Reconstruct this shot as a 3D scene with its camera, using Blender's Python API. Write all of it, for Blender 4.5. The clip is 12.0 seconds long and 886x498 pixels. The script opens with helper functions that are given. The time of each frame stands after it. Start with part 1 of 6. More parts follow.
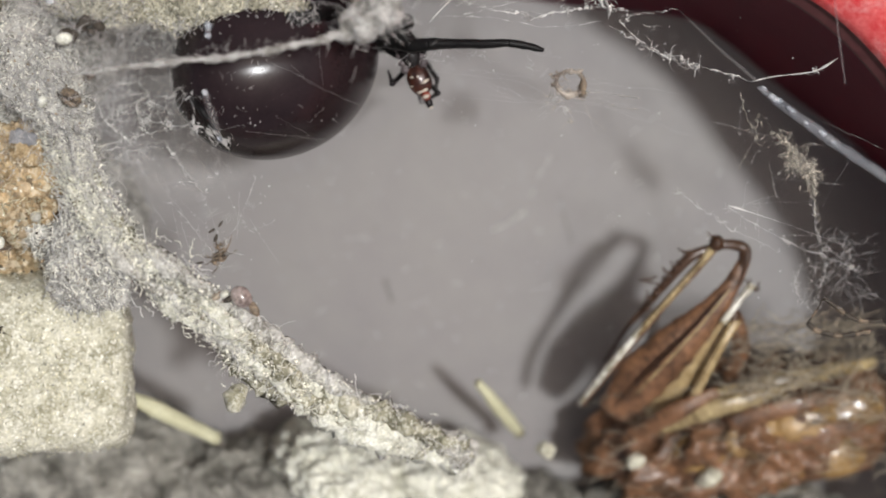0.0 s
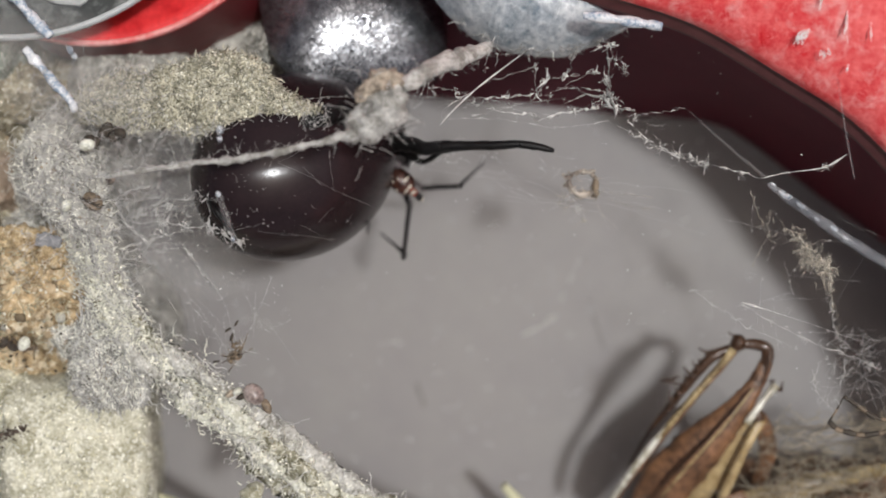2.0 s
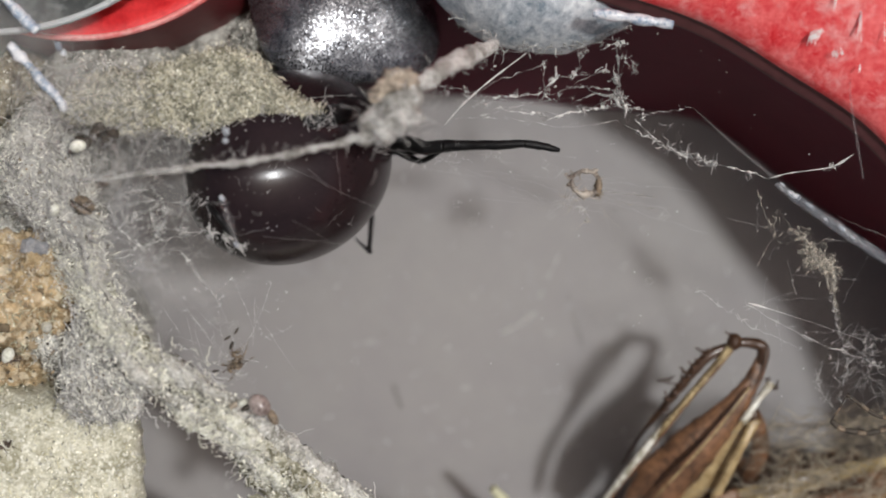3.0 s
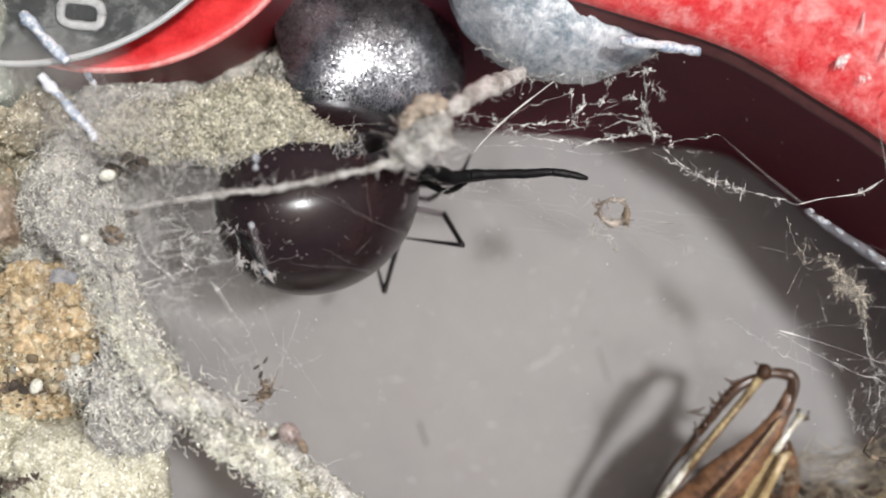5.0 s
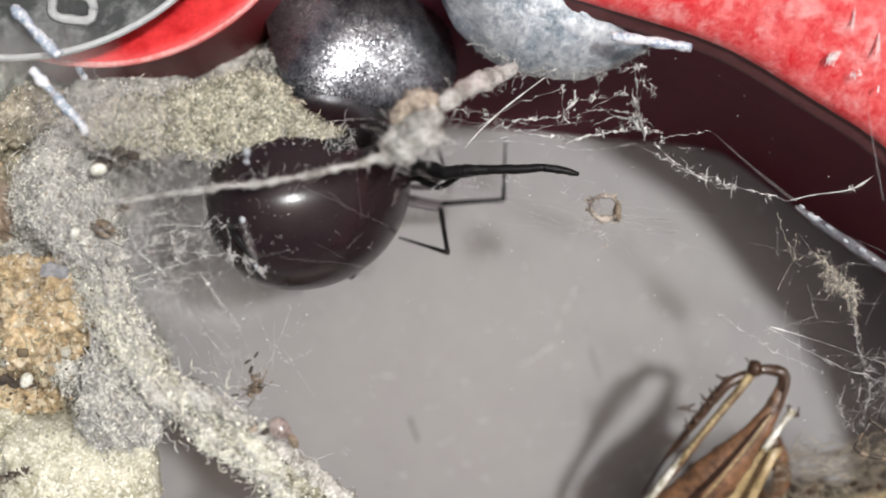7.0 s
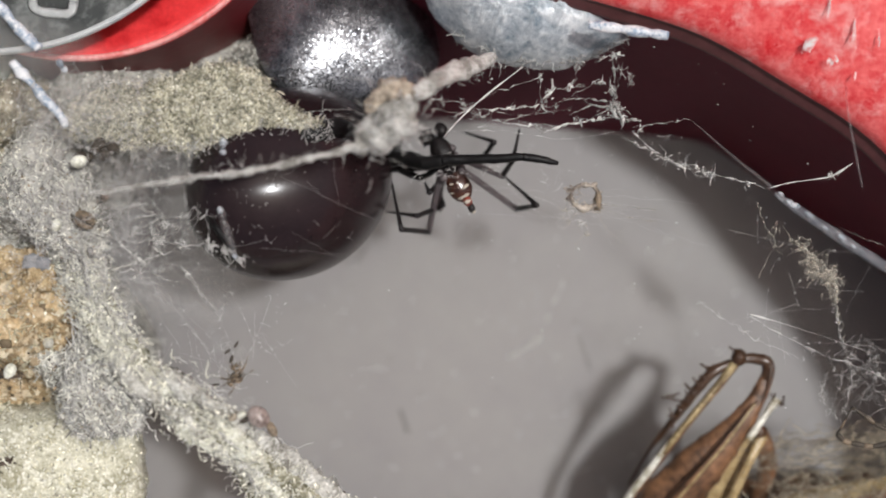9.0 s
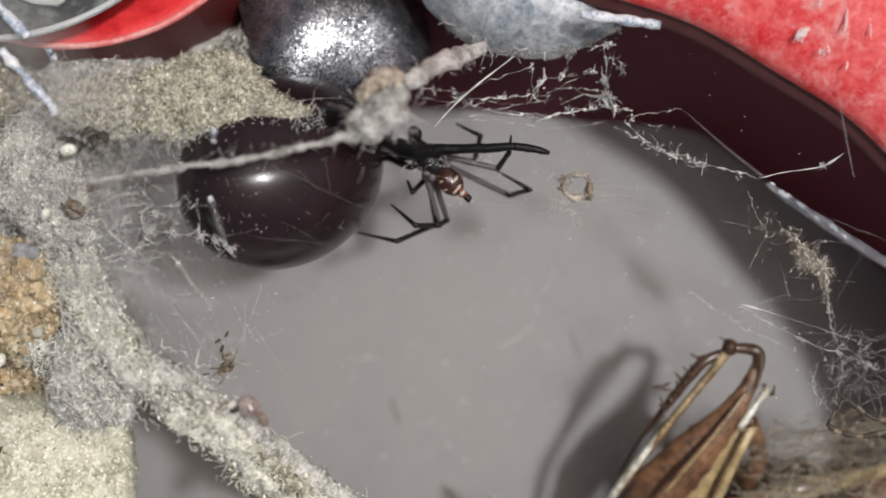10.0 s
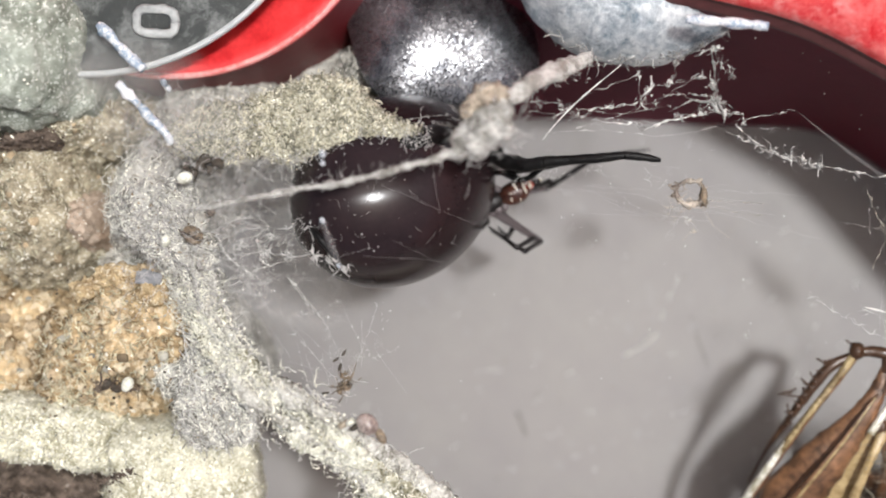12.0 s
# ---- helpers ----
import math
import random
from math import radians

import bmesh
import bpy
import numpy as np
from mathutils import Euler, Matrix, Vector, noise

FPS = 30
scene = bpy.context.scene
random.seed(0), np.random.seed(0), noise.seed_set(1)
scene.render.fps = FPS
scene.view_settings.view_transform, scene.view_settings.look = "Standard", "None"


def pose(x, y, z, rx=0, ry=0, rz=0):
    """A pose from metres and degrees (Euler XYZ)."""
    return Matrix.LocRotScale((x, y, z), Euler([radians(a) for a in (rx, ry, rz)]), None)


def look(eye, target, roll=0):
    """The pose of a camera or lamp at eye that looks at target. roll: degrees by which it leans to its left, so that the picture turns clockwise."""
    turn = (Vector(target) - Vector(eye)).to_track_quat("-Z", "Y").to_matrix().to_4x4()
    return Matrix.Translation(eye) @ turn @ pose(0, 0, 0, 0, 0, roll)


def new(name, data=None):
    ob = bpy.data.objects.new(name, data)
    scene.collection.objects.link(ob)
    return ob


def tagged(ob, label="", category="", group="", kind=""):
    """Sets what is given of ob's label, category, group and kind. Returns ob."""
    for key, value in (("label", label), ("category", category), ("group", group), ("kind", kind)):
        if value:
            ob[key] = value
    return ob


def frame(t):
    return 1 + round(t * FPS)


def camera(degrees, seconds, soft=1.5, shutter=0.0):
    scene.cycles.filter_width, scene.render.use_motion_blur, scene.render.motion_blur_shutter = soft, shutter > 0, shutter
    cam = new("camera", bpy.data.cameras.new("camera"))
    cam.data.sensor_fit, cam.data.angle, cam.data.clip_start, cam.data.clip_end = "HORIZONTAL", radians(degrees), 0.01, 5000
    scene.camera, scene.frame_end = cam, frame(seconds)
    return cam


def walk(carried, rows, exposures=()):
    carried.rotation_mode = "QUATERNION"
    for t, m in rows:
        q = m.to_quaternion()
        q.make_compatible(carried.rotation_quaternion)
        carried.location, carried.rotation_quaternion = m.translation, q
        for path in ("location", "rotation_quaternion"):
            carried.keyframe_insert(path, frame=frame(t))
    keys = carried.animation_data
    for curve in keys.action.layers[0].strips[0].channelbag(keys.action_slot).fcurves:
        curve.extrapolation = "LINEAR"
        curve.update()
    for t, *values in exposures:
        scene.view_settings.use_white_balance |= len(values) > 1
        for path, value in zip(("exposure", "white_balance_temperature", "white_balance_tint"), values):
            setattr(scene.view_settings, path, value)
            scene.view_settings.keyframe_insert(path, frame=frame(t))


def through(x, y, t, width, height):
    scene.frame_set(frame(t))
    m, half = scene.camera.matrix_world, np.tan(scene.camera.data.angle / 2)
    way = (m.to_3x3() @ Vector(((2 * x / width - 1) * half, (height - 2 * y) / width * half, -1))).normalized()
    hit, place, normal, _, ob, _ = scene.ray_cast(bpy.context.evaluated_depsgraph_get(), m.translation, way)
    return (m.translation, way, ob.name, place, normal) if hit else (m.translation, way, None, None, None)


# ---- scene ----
FIELD = 34.0
cam = camera(FIELD, 12.0, soft=1.9, shutter=0.0)
MM = 0.001
cam.data.dof.use_dof = True
cam.data.dof.focus_distance = 0.0713
cam.data.dof.aperture_fstop = 27.0
CAMERA_ROWS = [
    (0, 3.30, 1.94, 90.92, -6.84, 0.92, 1.17),
    (0.5, 6.50, 0.97, 92.08, -0.42, 3.76, 1.35),
    (0.6, 6.87, 1.14, 91.96, 0.20, 3.32, 1.33),
    (1, 7.86, 1.03, 91.60, -1.57, 4.74, 0.43),
    (1.5, 8.08, 0.83, 91.77, -1.35, 4.73, 0.38),
    (2, 7.69, 0.62, 91.65, -1.82, 4.81, 0.51),
    (2.2, 5.45, 0.64, 89.87, -1.77, 3.24, 0.48),
    (2.5, 1.56, 1.63, 90.03, -2.86, 0.06, 0.33),
    (3, 0.94, 1.75, 89.98, -2.72, -0.33, 0.26),
    (3.2, 0.86, 1.65, 90.11, -2.29, -0.29, 0.33),
    (4.8, 0.01, 0.42, 89.87, -0.50, 0.06, -0.05),
    (5, 0.03, -0.01, 89.88, -0.17, 0.06, -0.12),
    (5.5, -0.01, -0.12, 89.86, 0.03, -0.03, -0.06),
    (6, 0.01, 0.01, 89.99, 0.03, 0.01, 0.00),
    (6.5, 0.10, -0.11, 89.98, 0.11, 0.08, -0.07),
    (7, 0.21, -0.23, 89.92, -0.18, -0.15, 0.04),
    (7.2, 0.29, -0.23, 89.96, -0.24, -0.39, 0.09),
    (8.8, 2.29, -1.52, 90.06, 0.41, 0.70, -0.40),
    (9, 2.44, -0.94, 90.19, -0.03, 0.84, -0.31),
    (9.5, 2.25, -0.77, 90.24, -0.33, 0.24, 0.01),
    (10, 2.34, -0.88, 90.04, -0.49, 0.41, -0.22),
    (10.5, 2.51, -0.75, 90.06, -0.19, 1.11, -0.54),
    (11, 2.39, -0.80, 90.20, 0.08, 1.08, -0.32),
    (11.2, 3.19, -0.79, 89.98, 0.10, 2.62, -0.92),
    (11.5, 4.72, -1.49, 89.63, -0.91, 6.84, -2.80),
    (12, 4.20, -0.55, 90.09, -0.35, 6.34, -2.29),
]
EXPOSURES = [(0, -0.45), (1, -0.48), (3, -0.66), (5, -0.2), (7, -0.23), (9, -0.45), (10.5, -0.58), (11.5, -0.23), (12, -0.05)]
walk(cam, [(t, pose(x * MM, y * MM, z * MM, rx, ry, rz)) for t, x, y, z, rx, ry, rz in CAMERA_ROWS], EXPOSURES)

# ---- light ----
SUN_WAY = Vector((0.335, 0.095, 1.0)).normalized()
sky = bpy.data.worlds.new("sky")
scene.world = sky
sky.use_nodes = True
sky_nodes = sky.node_tree.nodes
sky_tex = sky_nodes.new("ShaderNodeTexSky")
sky_tex.sky_type = "NISHITA"
sky_tex.sun_disc = False
sky_tex.sun_elevation = math.asin(SUN_WAY.z)
sky_tex.air_density, sky_tex.dust_density, sky_tex.ozone_density = 0.3, 6.0, 0.1
sky_tex.sun_rotation = math.atan2(SUN_WAY.x, SUN_WAY.y)
sky.node_tree.links.new(sky_tex.outputs[0], sky_nodes["Background"].inputs[0])
sky_nodes["Background"].inputs[1].default_value = 0.118
sun_data = bpy.data.lights.new("sun", "SUN")
sun_data.energy = 3.42
sun_data.angle = radians(4.2)
sun_data.color = (0.955, 0.985, 1.0)
sun = new("sun", sun_data)
sun.matrix_world = look(SUN_WAY * 0.4, (0, 0, 0))


# ---- materials ----
def material(name, dark, light, size=0.5, rough=0.6, metal=0.0, bump=0.3, speck=None, speck_size=0.15, speck_amount=0.5,
             coat=0.0, clear=0.0, random=0.0, translucent=0.0, spread=0.25, spec=0.5, ior=1.5, dust=None, through=None):
    """A mottled surface: dark and light colours in two scales of noise, sizes in mm; speck adds grains of a third colour."""
    m = bpy.data.materials.new(name)
    m.use_nodes = True
    nt = m.node_tree
    n, link = nt.nodes, nt.links
    b = n["Principled BSDF"]
    at = n.new("ShaderNodeTexCoord")
    big = n.new("ShaderNodeTexNoise")
    big.inputs["Scale"].default_value = 1000.0 / (size * 5)
    big.inputs["Detail"].default_value = 3
    fine = n.new("ShaderNodeTexNoise")
    fine.inputs["Scale"].default_value = 1000.0 / size
    fine.inputs["Detail"].default_value = 6
    fine.inputs["Roughness"].default_value = 0.65
    for node in (big, fine):
        link.new(at.outputs["Object"], node.inputs["Vector"])
    mean = n.new("ShaderNodeMix")
    mean.inputs["Factor"].default_value = 0.5
    link.new(big.outputs["Fac"], mean.inputs["A"])
    link.new(fine.outputs["Fac"], mean.inputs["B"])
    ramp = n.new("ShaderNodeMapRange")
    ramp.inputs["From Min"].default_value = 0.5 - spread
    ramp.inputs["From Max"].default_value = 0.5 + spread
    link.new(mean.outputs["Result"], ramp.inputs["Value"])
    colour = n.new("ShaderNodeMix")
    colour.data_type = "RGBA"
    colour.inputs["A"].default_value = (*dark, 1)
    colour.inputs["B"].default_value = (*light, 1)
    link.new(ramp.outputs["Result"], colour.inputs["Factor"])
    out = colour.outputs["Result"]
    if speck:
        cells = n.new("ShaderNodeTexVoronoi")
        cells.inputs["Scale"].default_value = 1000.0 / speck_size
        link.new(at.outputs["Object"], cells.inputs["Vector"])
        pick = n.new("ShaderNodeMapRange")
        pick.inputs["From Min"].default_value = 1.0 - speck_amount
        pick.inputs["From Max"].default_value = 1.05
        link.new(cells.outputs["Color"], pick.inputs["Value"])
        grains = n.new("ShaderNodeMix")
        grains.data_type = "RGBA"
        grains.inputs["B"].default_value = (*speck, 1)
        link.new(pick.outputs["Result"], grains.inputs["Factor"])
        link.new(out, grains.inputs["A"])
        out = grains.outputs["Result"]
    if dust:
        film = n.new("ShaderNodeTexNoise")
        film.inputs["Scale"].default_value = 620.0
        film.inputs["Detail"].default_value = 8
        film.inputs["Distortion"].default_value = 0.25
        film.inputs["Roughness"].default_value = 0.76
        link.new(at.outputs["Object"], film.inputs["Vector"])
        thin = n.new("ShaderNodeMapRange")
        thin.inputs["From Min"].default_value = 0.5
        thin.inputs["From Max"].default_value = 0.72
        link.new(film.outputs["Fac"], thin.inputs["Value"])
        dusty = n.new("ShaderNodeMix")
        dusty.data_type = "RGBA"
        dusty.inputs["B"].default_value = (*dust, 1)
        link.new(thin.outputs["Result"], dusty.inputs["Factor"])
        link.new(out, dusty.inputs["A"])
        out = dusty.outputs["Result"]
    if random:
        geo = n.new("ShaderNodeNewGeometry")
        vary = n.new("ShaderNodeHueSaturation")
        span = n.new("ShaderNodeMapRange")
        span.inputs["To Min"].default_value = 1.0 - random
        span.inputs["To Max"].default_value = 1.0 + random
        link.new(geo.outputs["Random Per Island"], span.inputs["Value"])
        link.new(span.outputs["Result"], vary.inputs["Value"])
        link.new(out, vary.inputs["Color"])
        out = vary.outputs["Color"]
    link.new(out, b.inputs["Base Color"])
    b.inputs["Roughness"].default_value = rough
    b.inputs["Metallic"].default_value = metal
    b.inputs["Coat Weight"].default_value = coat
    b.inputs["Coat Roughness"].default_value = 0.12
    b.inputs["Specular IOR Level"].default_value = spec
    b.inputs["IOR"].default_value = ior
    if bump:
        relief = n.new("ShaderNodeBump")
        relief.inputs["Strength"].default_value = bump
        relief.inputs["Distance"].default_value = size * 0.25 * MM
        link.new(fine.outputs["Fac"], relief.inputs["Height"])
        link.new(relief.outputs["Normal"], b.inputs["Normal"])
    shown = b.outputs["BSDF"]
    if translucent:
        glow = n.new("ShaderNodeBsdfTranslucent")
        if through:
            glow.inputs["Color"].default_value = (*through, 1)
        else:
            link.new(out, glow.inputs["Color"])
        both = n.new("ShaderNodeMixShader")
        both.inputs[0].default_value = translucent
        link.new(shown, both.inputs[1])
        link.new(glow.outputs[0], both.inputs[2])
        shown = both.outputs[0]
    if clear:
        gap = n.new("ShaderNodeBsdfTransparent")
        both = n.new("ShaderNodeMixShader")
        both.inputs[0].default_value = clear
        link.new(shown, both.inputs[1])
        link.new(gap.outputs[0], both.inputs[2])
        shown = both.outputs[0]
    link.new(shown, n["Material Output"].inputs["Surface"])
    return m


def flake_metal():
    """Dark enamel full of metal flakes, each tilted its own way, under dull dust."""
    m = material("black_sparkling_enamel", (0.07, 0.072, 0.08), (0.46, 0.47, 0.49), 0.16, 0.3, metal=0.92, bump=0.0, spread=0.14, dust=(0.17, 0.175, 0.185))
    nt = m.node_tree
    n, link = nt.nodes, nt.links
    b = n["Principled BSDF"]
    at = n.new("ShaderNodeTexCoord")
    cells = n.new("ShaderNodeTexVoronoi")
    cells.inputs["Scale"].default_value = 17000.0
    link.new(at.outputs["Object"], cells.inputs["Vector"])
    tilt = n.new("ShaderNodeVectorMath")
    tilt.operation = "SUBTRACT"
    tilt.inputs[1].default_value = (0.5, 0.5, 0.5)
    link.new(cells.outputs["Color"], tilt.inputs[0])
    size = n.new("ShaderNodeVectorMath")
    size.operation = "SCALE"
    size.inputs["Scale"].default_value = 0.31
    link.new(tilt.outputs[0], size.inputs[0])
    geo = n.new("ShaderNodeNewGeometry")
    total = n.new("ShaderNodeVectorMath")
    link.new(geo.outputs["Normal"], total.inputs[0])
    link.new(size.outputs[0], total.inputs[1])
    unit = n.new("ShaderNodeVectorMath")
    unit.operation = "NORMALIZE"
    link.new(total.outputs[0], unit.inputs[0])
    link.new(unit.outputs[0], b.inputs["Normal"])
    gloss = n.new("ShaderNodeMapRange")
    gloss.inputs["To Min"].default_value = 0.16
    gloss.inputs["To Max"].default_value = 0.42
    link.new(cells.outputs["Color"], gloss.inputs["Value"])
    link.new(gloss.outputs["Result"], b.inputs["Roughness"])
    return m


def brush(m):
    """Fine hairs drawn across a glossy surface stretch its highlight."""
    n, link = m.node_tree.nodes, m.node_tree.links
    b = n["Principled BSDF"]
    way = n.new("ShaderNodeTangent")
    way.direction_type = "RADIAL"
    way.axis = "Y"
    link.new(way.outputs[0], b.inputs["Tangent"])
    b.inputs["Anisotropic"].default_value = 0.75


def film_of_silk(name, dense, reach):
    """Thin silk film: threads thin out from its middle and in patches."""
    m = material(name, (0.55, 0.53, 0.50), (0.86, 0.84, 0.8), 0.3, 0.8, bump=0.0, translucent=0.3, clear=0.5)
    nt = m.node_tree
    n, link = nt.nodes, nt.links
    at = n.new("ShaderNodeTexCoord")
    far = n.new("ShaderNodeVectorMath")
    far.operation = "MULTIPLY"
    far.inputs[1].default_value = [1.0 / (r * MM) for r in reach]
    link.new(at.outputs["Object"], far.inputs[0])
    ball = n.new("ShaderNodeTexGradient")
    ball.gradient_type = "SPHERICAL"
    link.new(far.outputs[0], ball.inputs["Vector"])
    patch = n.new("ShaderNodeTexNoise")
    patch.inputs["Scale"].default_value = 1100.0
    patch.inputs["Detail"].default_value = 7
    patch.inputs["Roughness"].default_value = 0.7
    link.new(at.outputs["Object"], patch.inputs["Vector"])
    both = n.new("ShaderNodeMath")
    both.operation = "MULTIPLY"
    link.new(ball.outputs["Fac"], both.inputs[0])
    link.new(patch.outputs["Fac"], both.inputs[1])
    left = n.new("ShaderNodeMapRange")
    left.inputs["From Max"].default_value = 0.35
    left.inputs["To Min"].default_value = 1.0
    left.inputs["To Max"].default_value = 1.0 - dense
    link.new(both.outputs[0], left.inputs["Value"])
    mix = n["Material Output"].inputs["Surface"].links[0].from_node
    link.new(left.outputs["Result"], mix.inputs[0])
    return m


FLOOR_GREY = material("grey_painted_panel", (0.221, 0.203, 0.205), (0.275, 0.259, 0.242), 2.2, 0.55, bump=0.12, speck=(0.29, 0.28, 0.272), speck_size=0.5, speck_amount=0.15)
SCRATCH_PALE = material("pale_scratch", (0.5, 0.48, 0.46), (0.75, 0.73, 0.7), 0.2, 0.4, bump=0.2)
SCRATCH_DARK = material("dark_scratch", (0.14, 0.13, 0.12), (0.26, 0.24, 0.22), 0.2, 0.6, bump=0.2)
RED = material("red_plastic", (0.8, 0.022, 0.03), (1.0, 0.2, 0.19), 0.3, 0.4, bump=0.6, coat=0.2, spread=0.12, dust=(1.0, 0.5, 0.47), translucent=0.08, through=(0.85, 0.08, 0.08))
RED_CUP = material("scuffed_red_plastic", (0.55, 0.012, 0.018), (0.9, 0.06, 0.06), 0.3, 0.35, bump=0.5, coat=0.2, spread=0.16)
RED_EDGE = material("pale_pink_edge", (0.75, 0.12, 0.11), (0.92, 0.5, 0.47), 0.3, 0.4, bump=0.4, spread=0.14)
# the cap's red, darkened to stand for shade on its side and bowl
RED_CAP_SHADE = material("cap_red_darkened_for_shade", (0.085, 0.006, 0.009), (0.15, 0.012, 0.016), 0.6, 0.5, bump=0.2)
# the shell's red plastic again, its shade put into a maroon base
RED_WALL_SHADE = material("red_plastic_darkened_for_shade", (0.14, 0.034, 0.05), (0.20, 0.05, 0.072), 0.8, 0.6, bump=0.15, spec=0.2, translucent=0.35, through=(0.22, 0.08, 0.11))
LIP = material("brown_red_lip", (0.06, 0.016, 0.017), (0.16, 0.055, 0.054), 0.5, 0.45, bump=0.25)
DIAL = material("dark_dial_face", (0.03, 0.033, 0.033), (0.09, 0.095, 0.09), 0.6, 0.42, bump=0.2, dust=(0.30, 0.31, 0.30))
DIAL_RIM = material("pale_clear_rim", (0.40, 0.42, 0.42), (0.70, 0.72, 0.71), 0.4, 0.3, bump=0.2)
MARK = material("white_print", (0.16, 0.165, 0.16), (0.46, 0.47, 0.46), 0.5, 0.6, bump=0.2, spread=0.15)
BLACK_METAL = flake_metal()
ENAMEL = material("black_enamel", (0.006, 0.006, 0.008), (0.016, 0.016, 0.02), 0.3, 0.5, bump=0.3, spec=0.25, spread=0.15)
STEEL = material("dull_zinc", (0.26, 0.32, 0.37), (0.97, 0.99, 0.99), 0.45, 0.3, metal=0.4, bump=1.0, spread=0.12)
ABDOMEN = material("glossy_black_brown_cuticle", (0.013, 0.008, 0.0085), (0.028, 0.017, 0.018), 0.2, 0.21, bump=0.12, ior=1.42)
brush(ABDOMEN)
CUTICLE = material("black_leg_cuticle", (0.003, 0.003, 0.003), (0.010, 0.009, 0.0085), 0.16, 0.38, bump=1.0, spec=0.25)
MALE_BODY = material("dark_brown_male", (0.005, 0.004, 0.004), (0.018, 0.014, 0.013), 0.25, 0.4, bump=0.5, spec=0.3)
MALE_LEG = material("grey_brown_leg", (0.006, 0.005, 0.005), (0.02, 0.016, 0.016), 0.3, 0.45, bump=0.4, spec=0.3)
MALE_PALE = material("greyish_pink_leg", (0.06, 0.048, 0.05), (0.14, 0.115, 0.115), 0.4, 0.45, bump=0.2)
MALE_ORANGE = material("orange_brown_abdomen", (0.006, 0.004, 0.004), (0.08, 0.026, 0.015), 0.3, 0.28, bump=0.5, spread=0.12, coat=0.4)
MALE_WHITE = material("cream_stripe", (0.22, 0.18, 0.14), (0.72, 0.66, 0.55), 0.12, 0.5, bump=0.2)
MALE_RED = material("red_spot", (0.10, 0.02, 0.015), (0.42, 0.09, 0.06), 0.2, 0.45, bump=0.2)
SAND = material("sand_and_silk", (0.11, 0.103, 0.065), (0.45, 0.425, 0.31), 0.18, 0.9, bump=0.9, speck=(0.92, 0.89, 0.77), speck_size=0.13, speck_amount=0.42, spread=0.1, spec=0.1)
CURL_OLIVE = material("olive_grey_chaff", (0.21, 0.194, 0.13), (0.76, 0.72, 0.585), 0.2, 0.8, bump=0.0, random=0.7, spec=0.2)
SAND_GREY = material("grey_silk_over_dirt", (0.19, 0.178, 0.15), (0.60, 0.58, 0.525), 0.2, 0.9, bump=0.9, speck=(0.92, 0.91, 0.86), speck_size=0.13, speck_amount=0.38, spread=0.1, spec=0.1)
ROCK_PALE = material("pale_mortar", (0.30, 0.28, 0.19), (0.74, 0.71, 0.57), 0.2, 0.9, bump=1.0, speck=(0.92, 0.90, 0.80), speck_size=0.14, speck_amount=0.4, spread=0.12, spec=0.12)
BROWN = material("brown_crumbly_earth", (0.11, 0.07, 0.035), (0.66, 0.50, 0.30), 0.4, 0.9, bump=1.0, speck=(0.78, 0.69, 0.52), speck_size=0.3, speck_amount=0.5, spread=0.12, spec=0.12)
GREEN_GREY = material("lichen_grey_stone", (0.11, 0.12, 0.09), (0.46, 0.49, 0.42), 0.5, 0.9, bump=0.8, speck=(0.85, 0.86, 0.79), speck_size=0.13, speck_amount=0.34, spread=0.16, spec=0.12)
GRAIN = material("sand_grain", (0.48, 0.455, 0.37), (0.92, 0.90, 0.80), 0.2, 0.8, bump=0.0, random=0.6, spec=0.2)
SILK = material("white_silk", (0.78, 0.76, 0.72), (0.93, 0.91, 0.87), 0.3, 0.35, bump=0.0, clear=0.12, translucent=0.2, spec=0.8)
SILK_FAINT = material("faint_silk", (0.74, 0.72, 0.69), (0.92, 0.9, 0.86), 0.3, 0.4, bump=0.0, clear=0.5, translucent=0.25)
SILK_WOOL = material("dusty_silk", (0.40, 0.39, 0.30), (0.88, 0.87, 0.75), 0.18, 0.9, bump=0.9, speck=(0.96, 0.95, 0.9), speck_size=0.13, speck_amount=0.38, spread=0.11, spec=0.1)
GLASSY = material("glassy_thread", (0.30, 0.36, 0.42), (0.98, 0.99, 1.0), 0.14, 0.15, bump=0.8, clear=0.62, spread=0.07, spec=1.0)
GLASSY_BRIGHT = material("bright_glassy_thread", (0.34, 0.44, 0.56), (1.0, 1.0, 1.0), 0.14, 0.12, bump=0.8, clear=0.3, spread=0.06, spec=1.0)
GLASSY_CLEAR = material("clear_glassy_thread", (0.36, 0.40, 0.46), (0.95, 0.97, 1.0), 0.2, 0.12, bump=0.6, clear=0.88, spread=0.08, spec=1.0)
FIBRE_TAN = material("tan_fibres", (0.42, 0.375, 0.30), (0.80, 0.74, 0.63), 0.3, 0.7, bump=0.0, clear=0.6, random=0.4)
SOIL = material("dark_fibrous_soil", (0.03, 0.022, 0.018), (0.22, 0.17, 0.135), 0.2, 0.9, bump=1.0, speck=(0.6, 0.55, 0.5), speck_size=0.14, speck_amount=0.12, spread=0.14, spec=0.15)
FIBRE_BROWN = material("brownish_fibres", (0.24, 0.19, 0.125), (0.60, 0.53, 0.41), 0.3, 0.7, bump=0.0, clear=0.25, random=0.5)
OCHRE = material("ochre_flake", (0.17, 0.11, 0.055), (0.60, 0.47, 0.28), 0.13, 0.9, bump=0.9, speck=(0.84, 0.76, 0.6), speck_size=0.13, speck_amount=0.35, spread=0.14, spec=0.12)
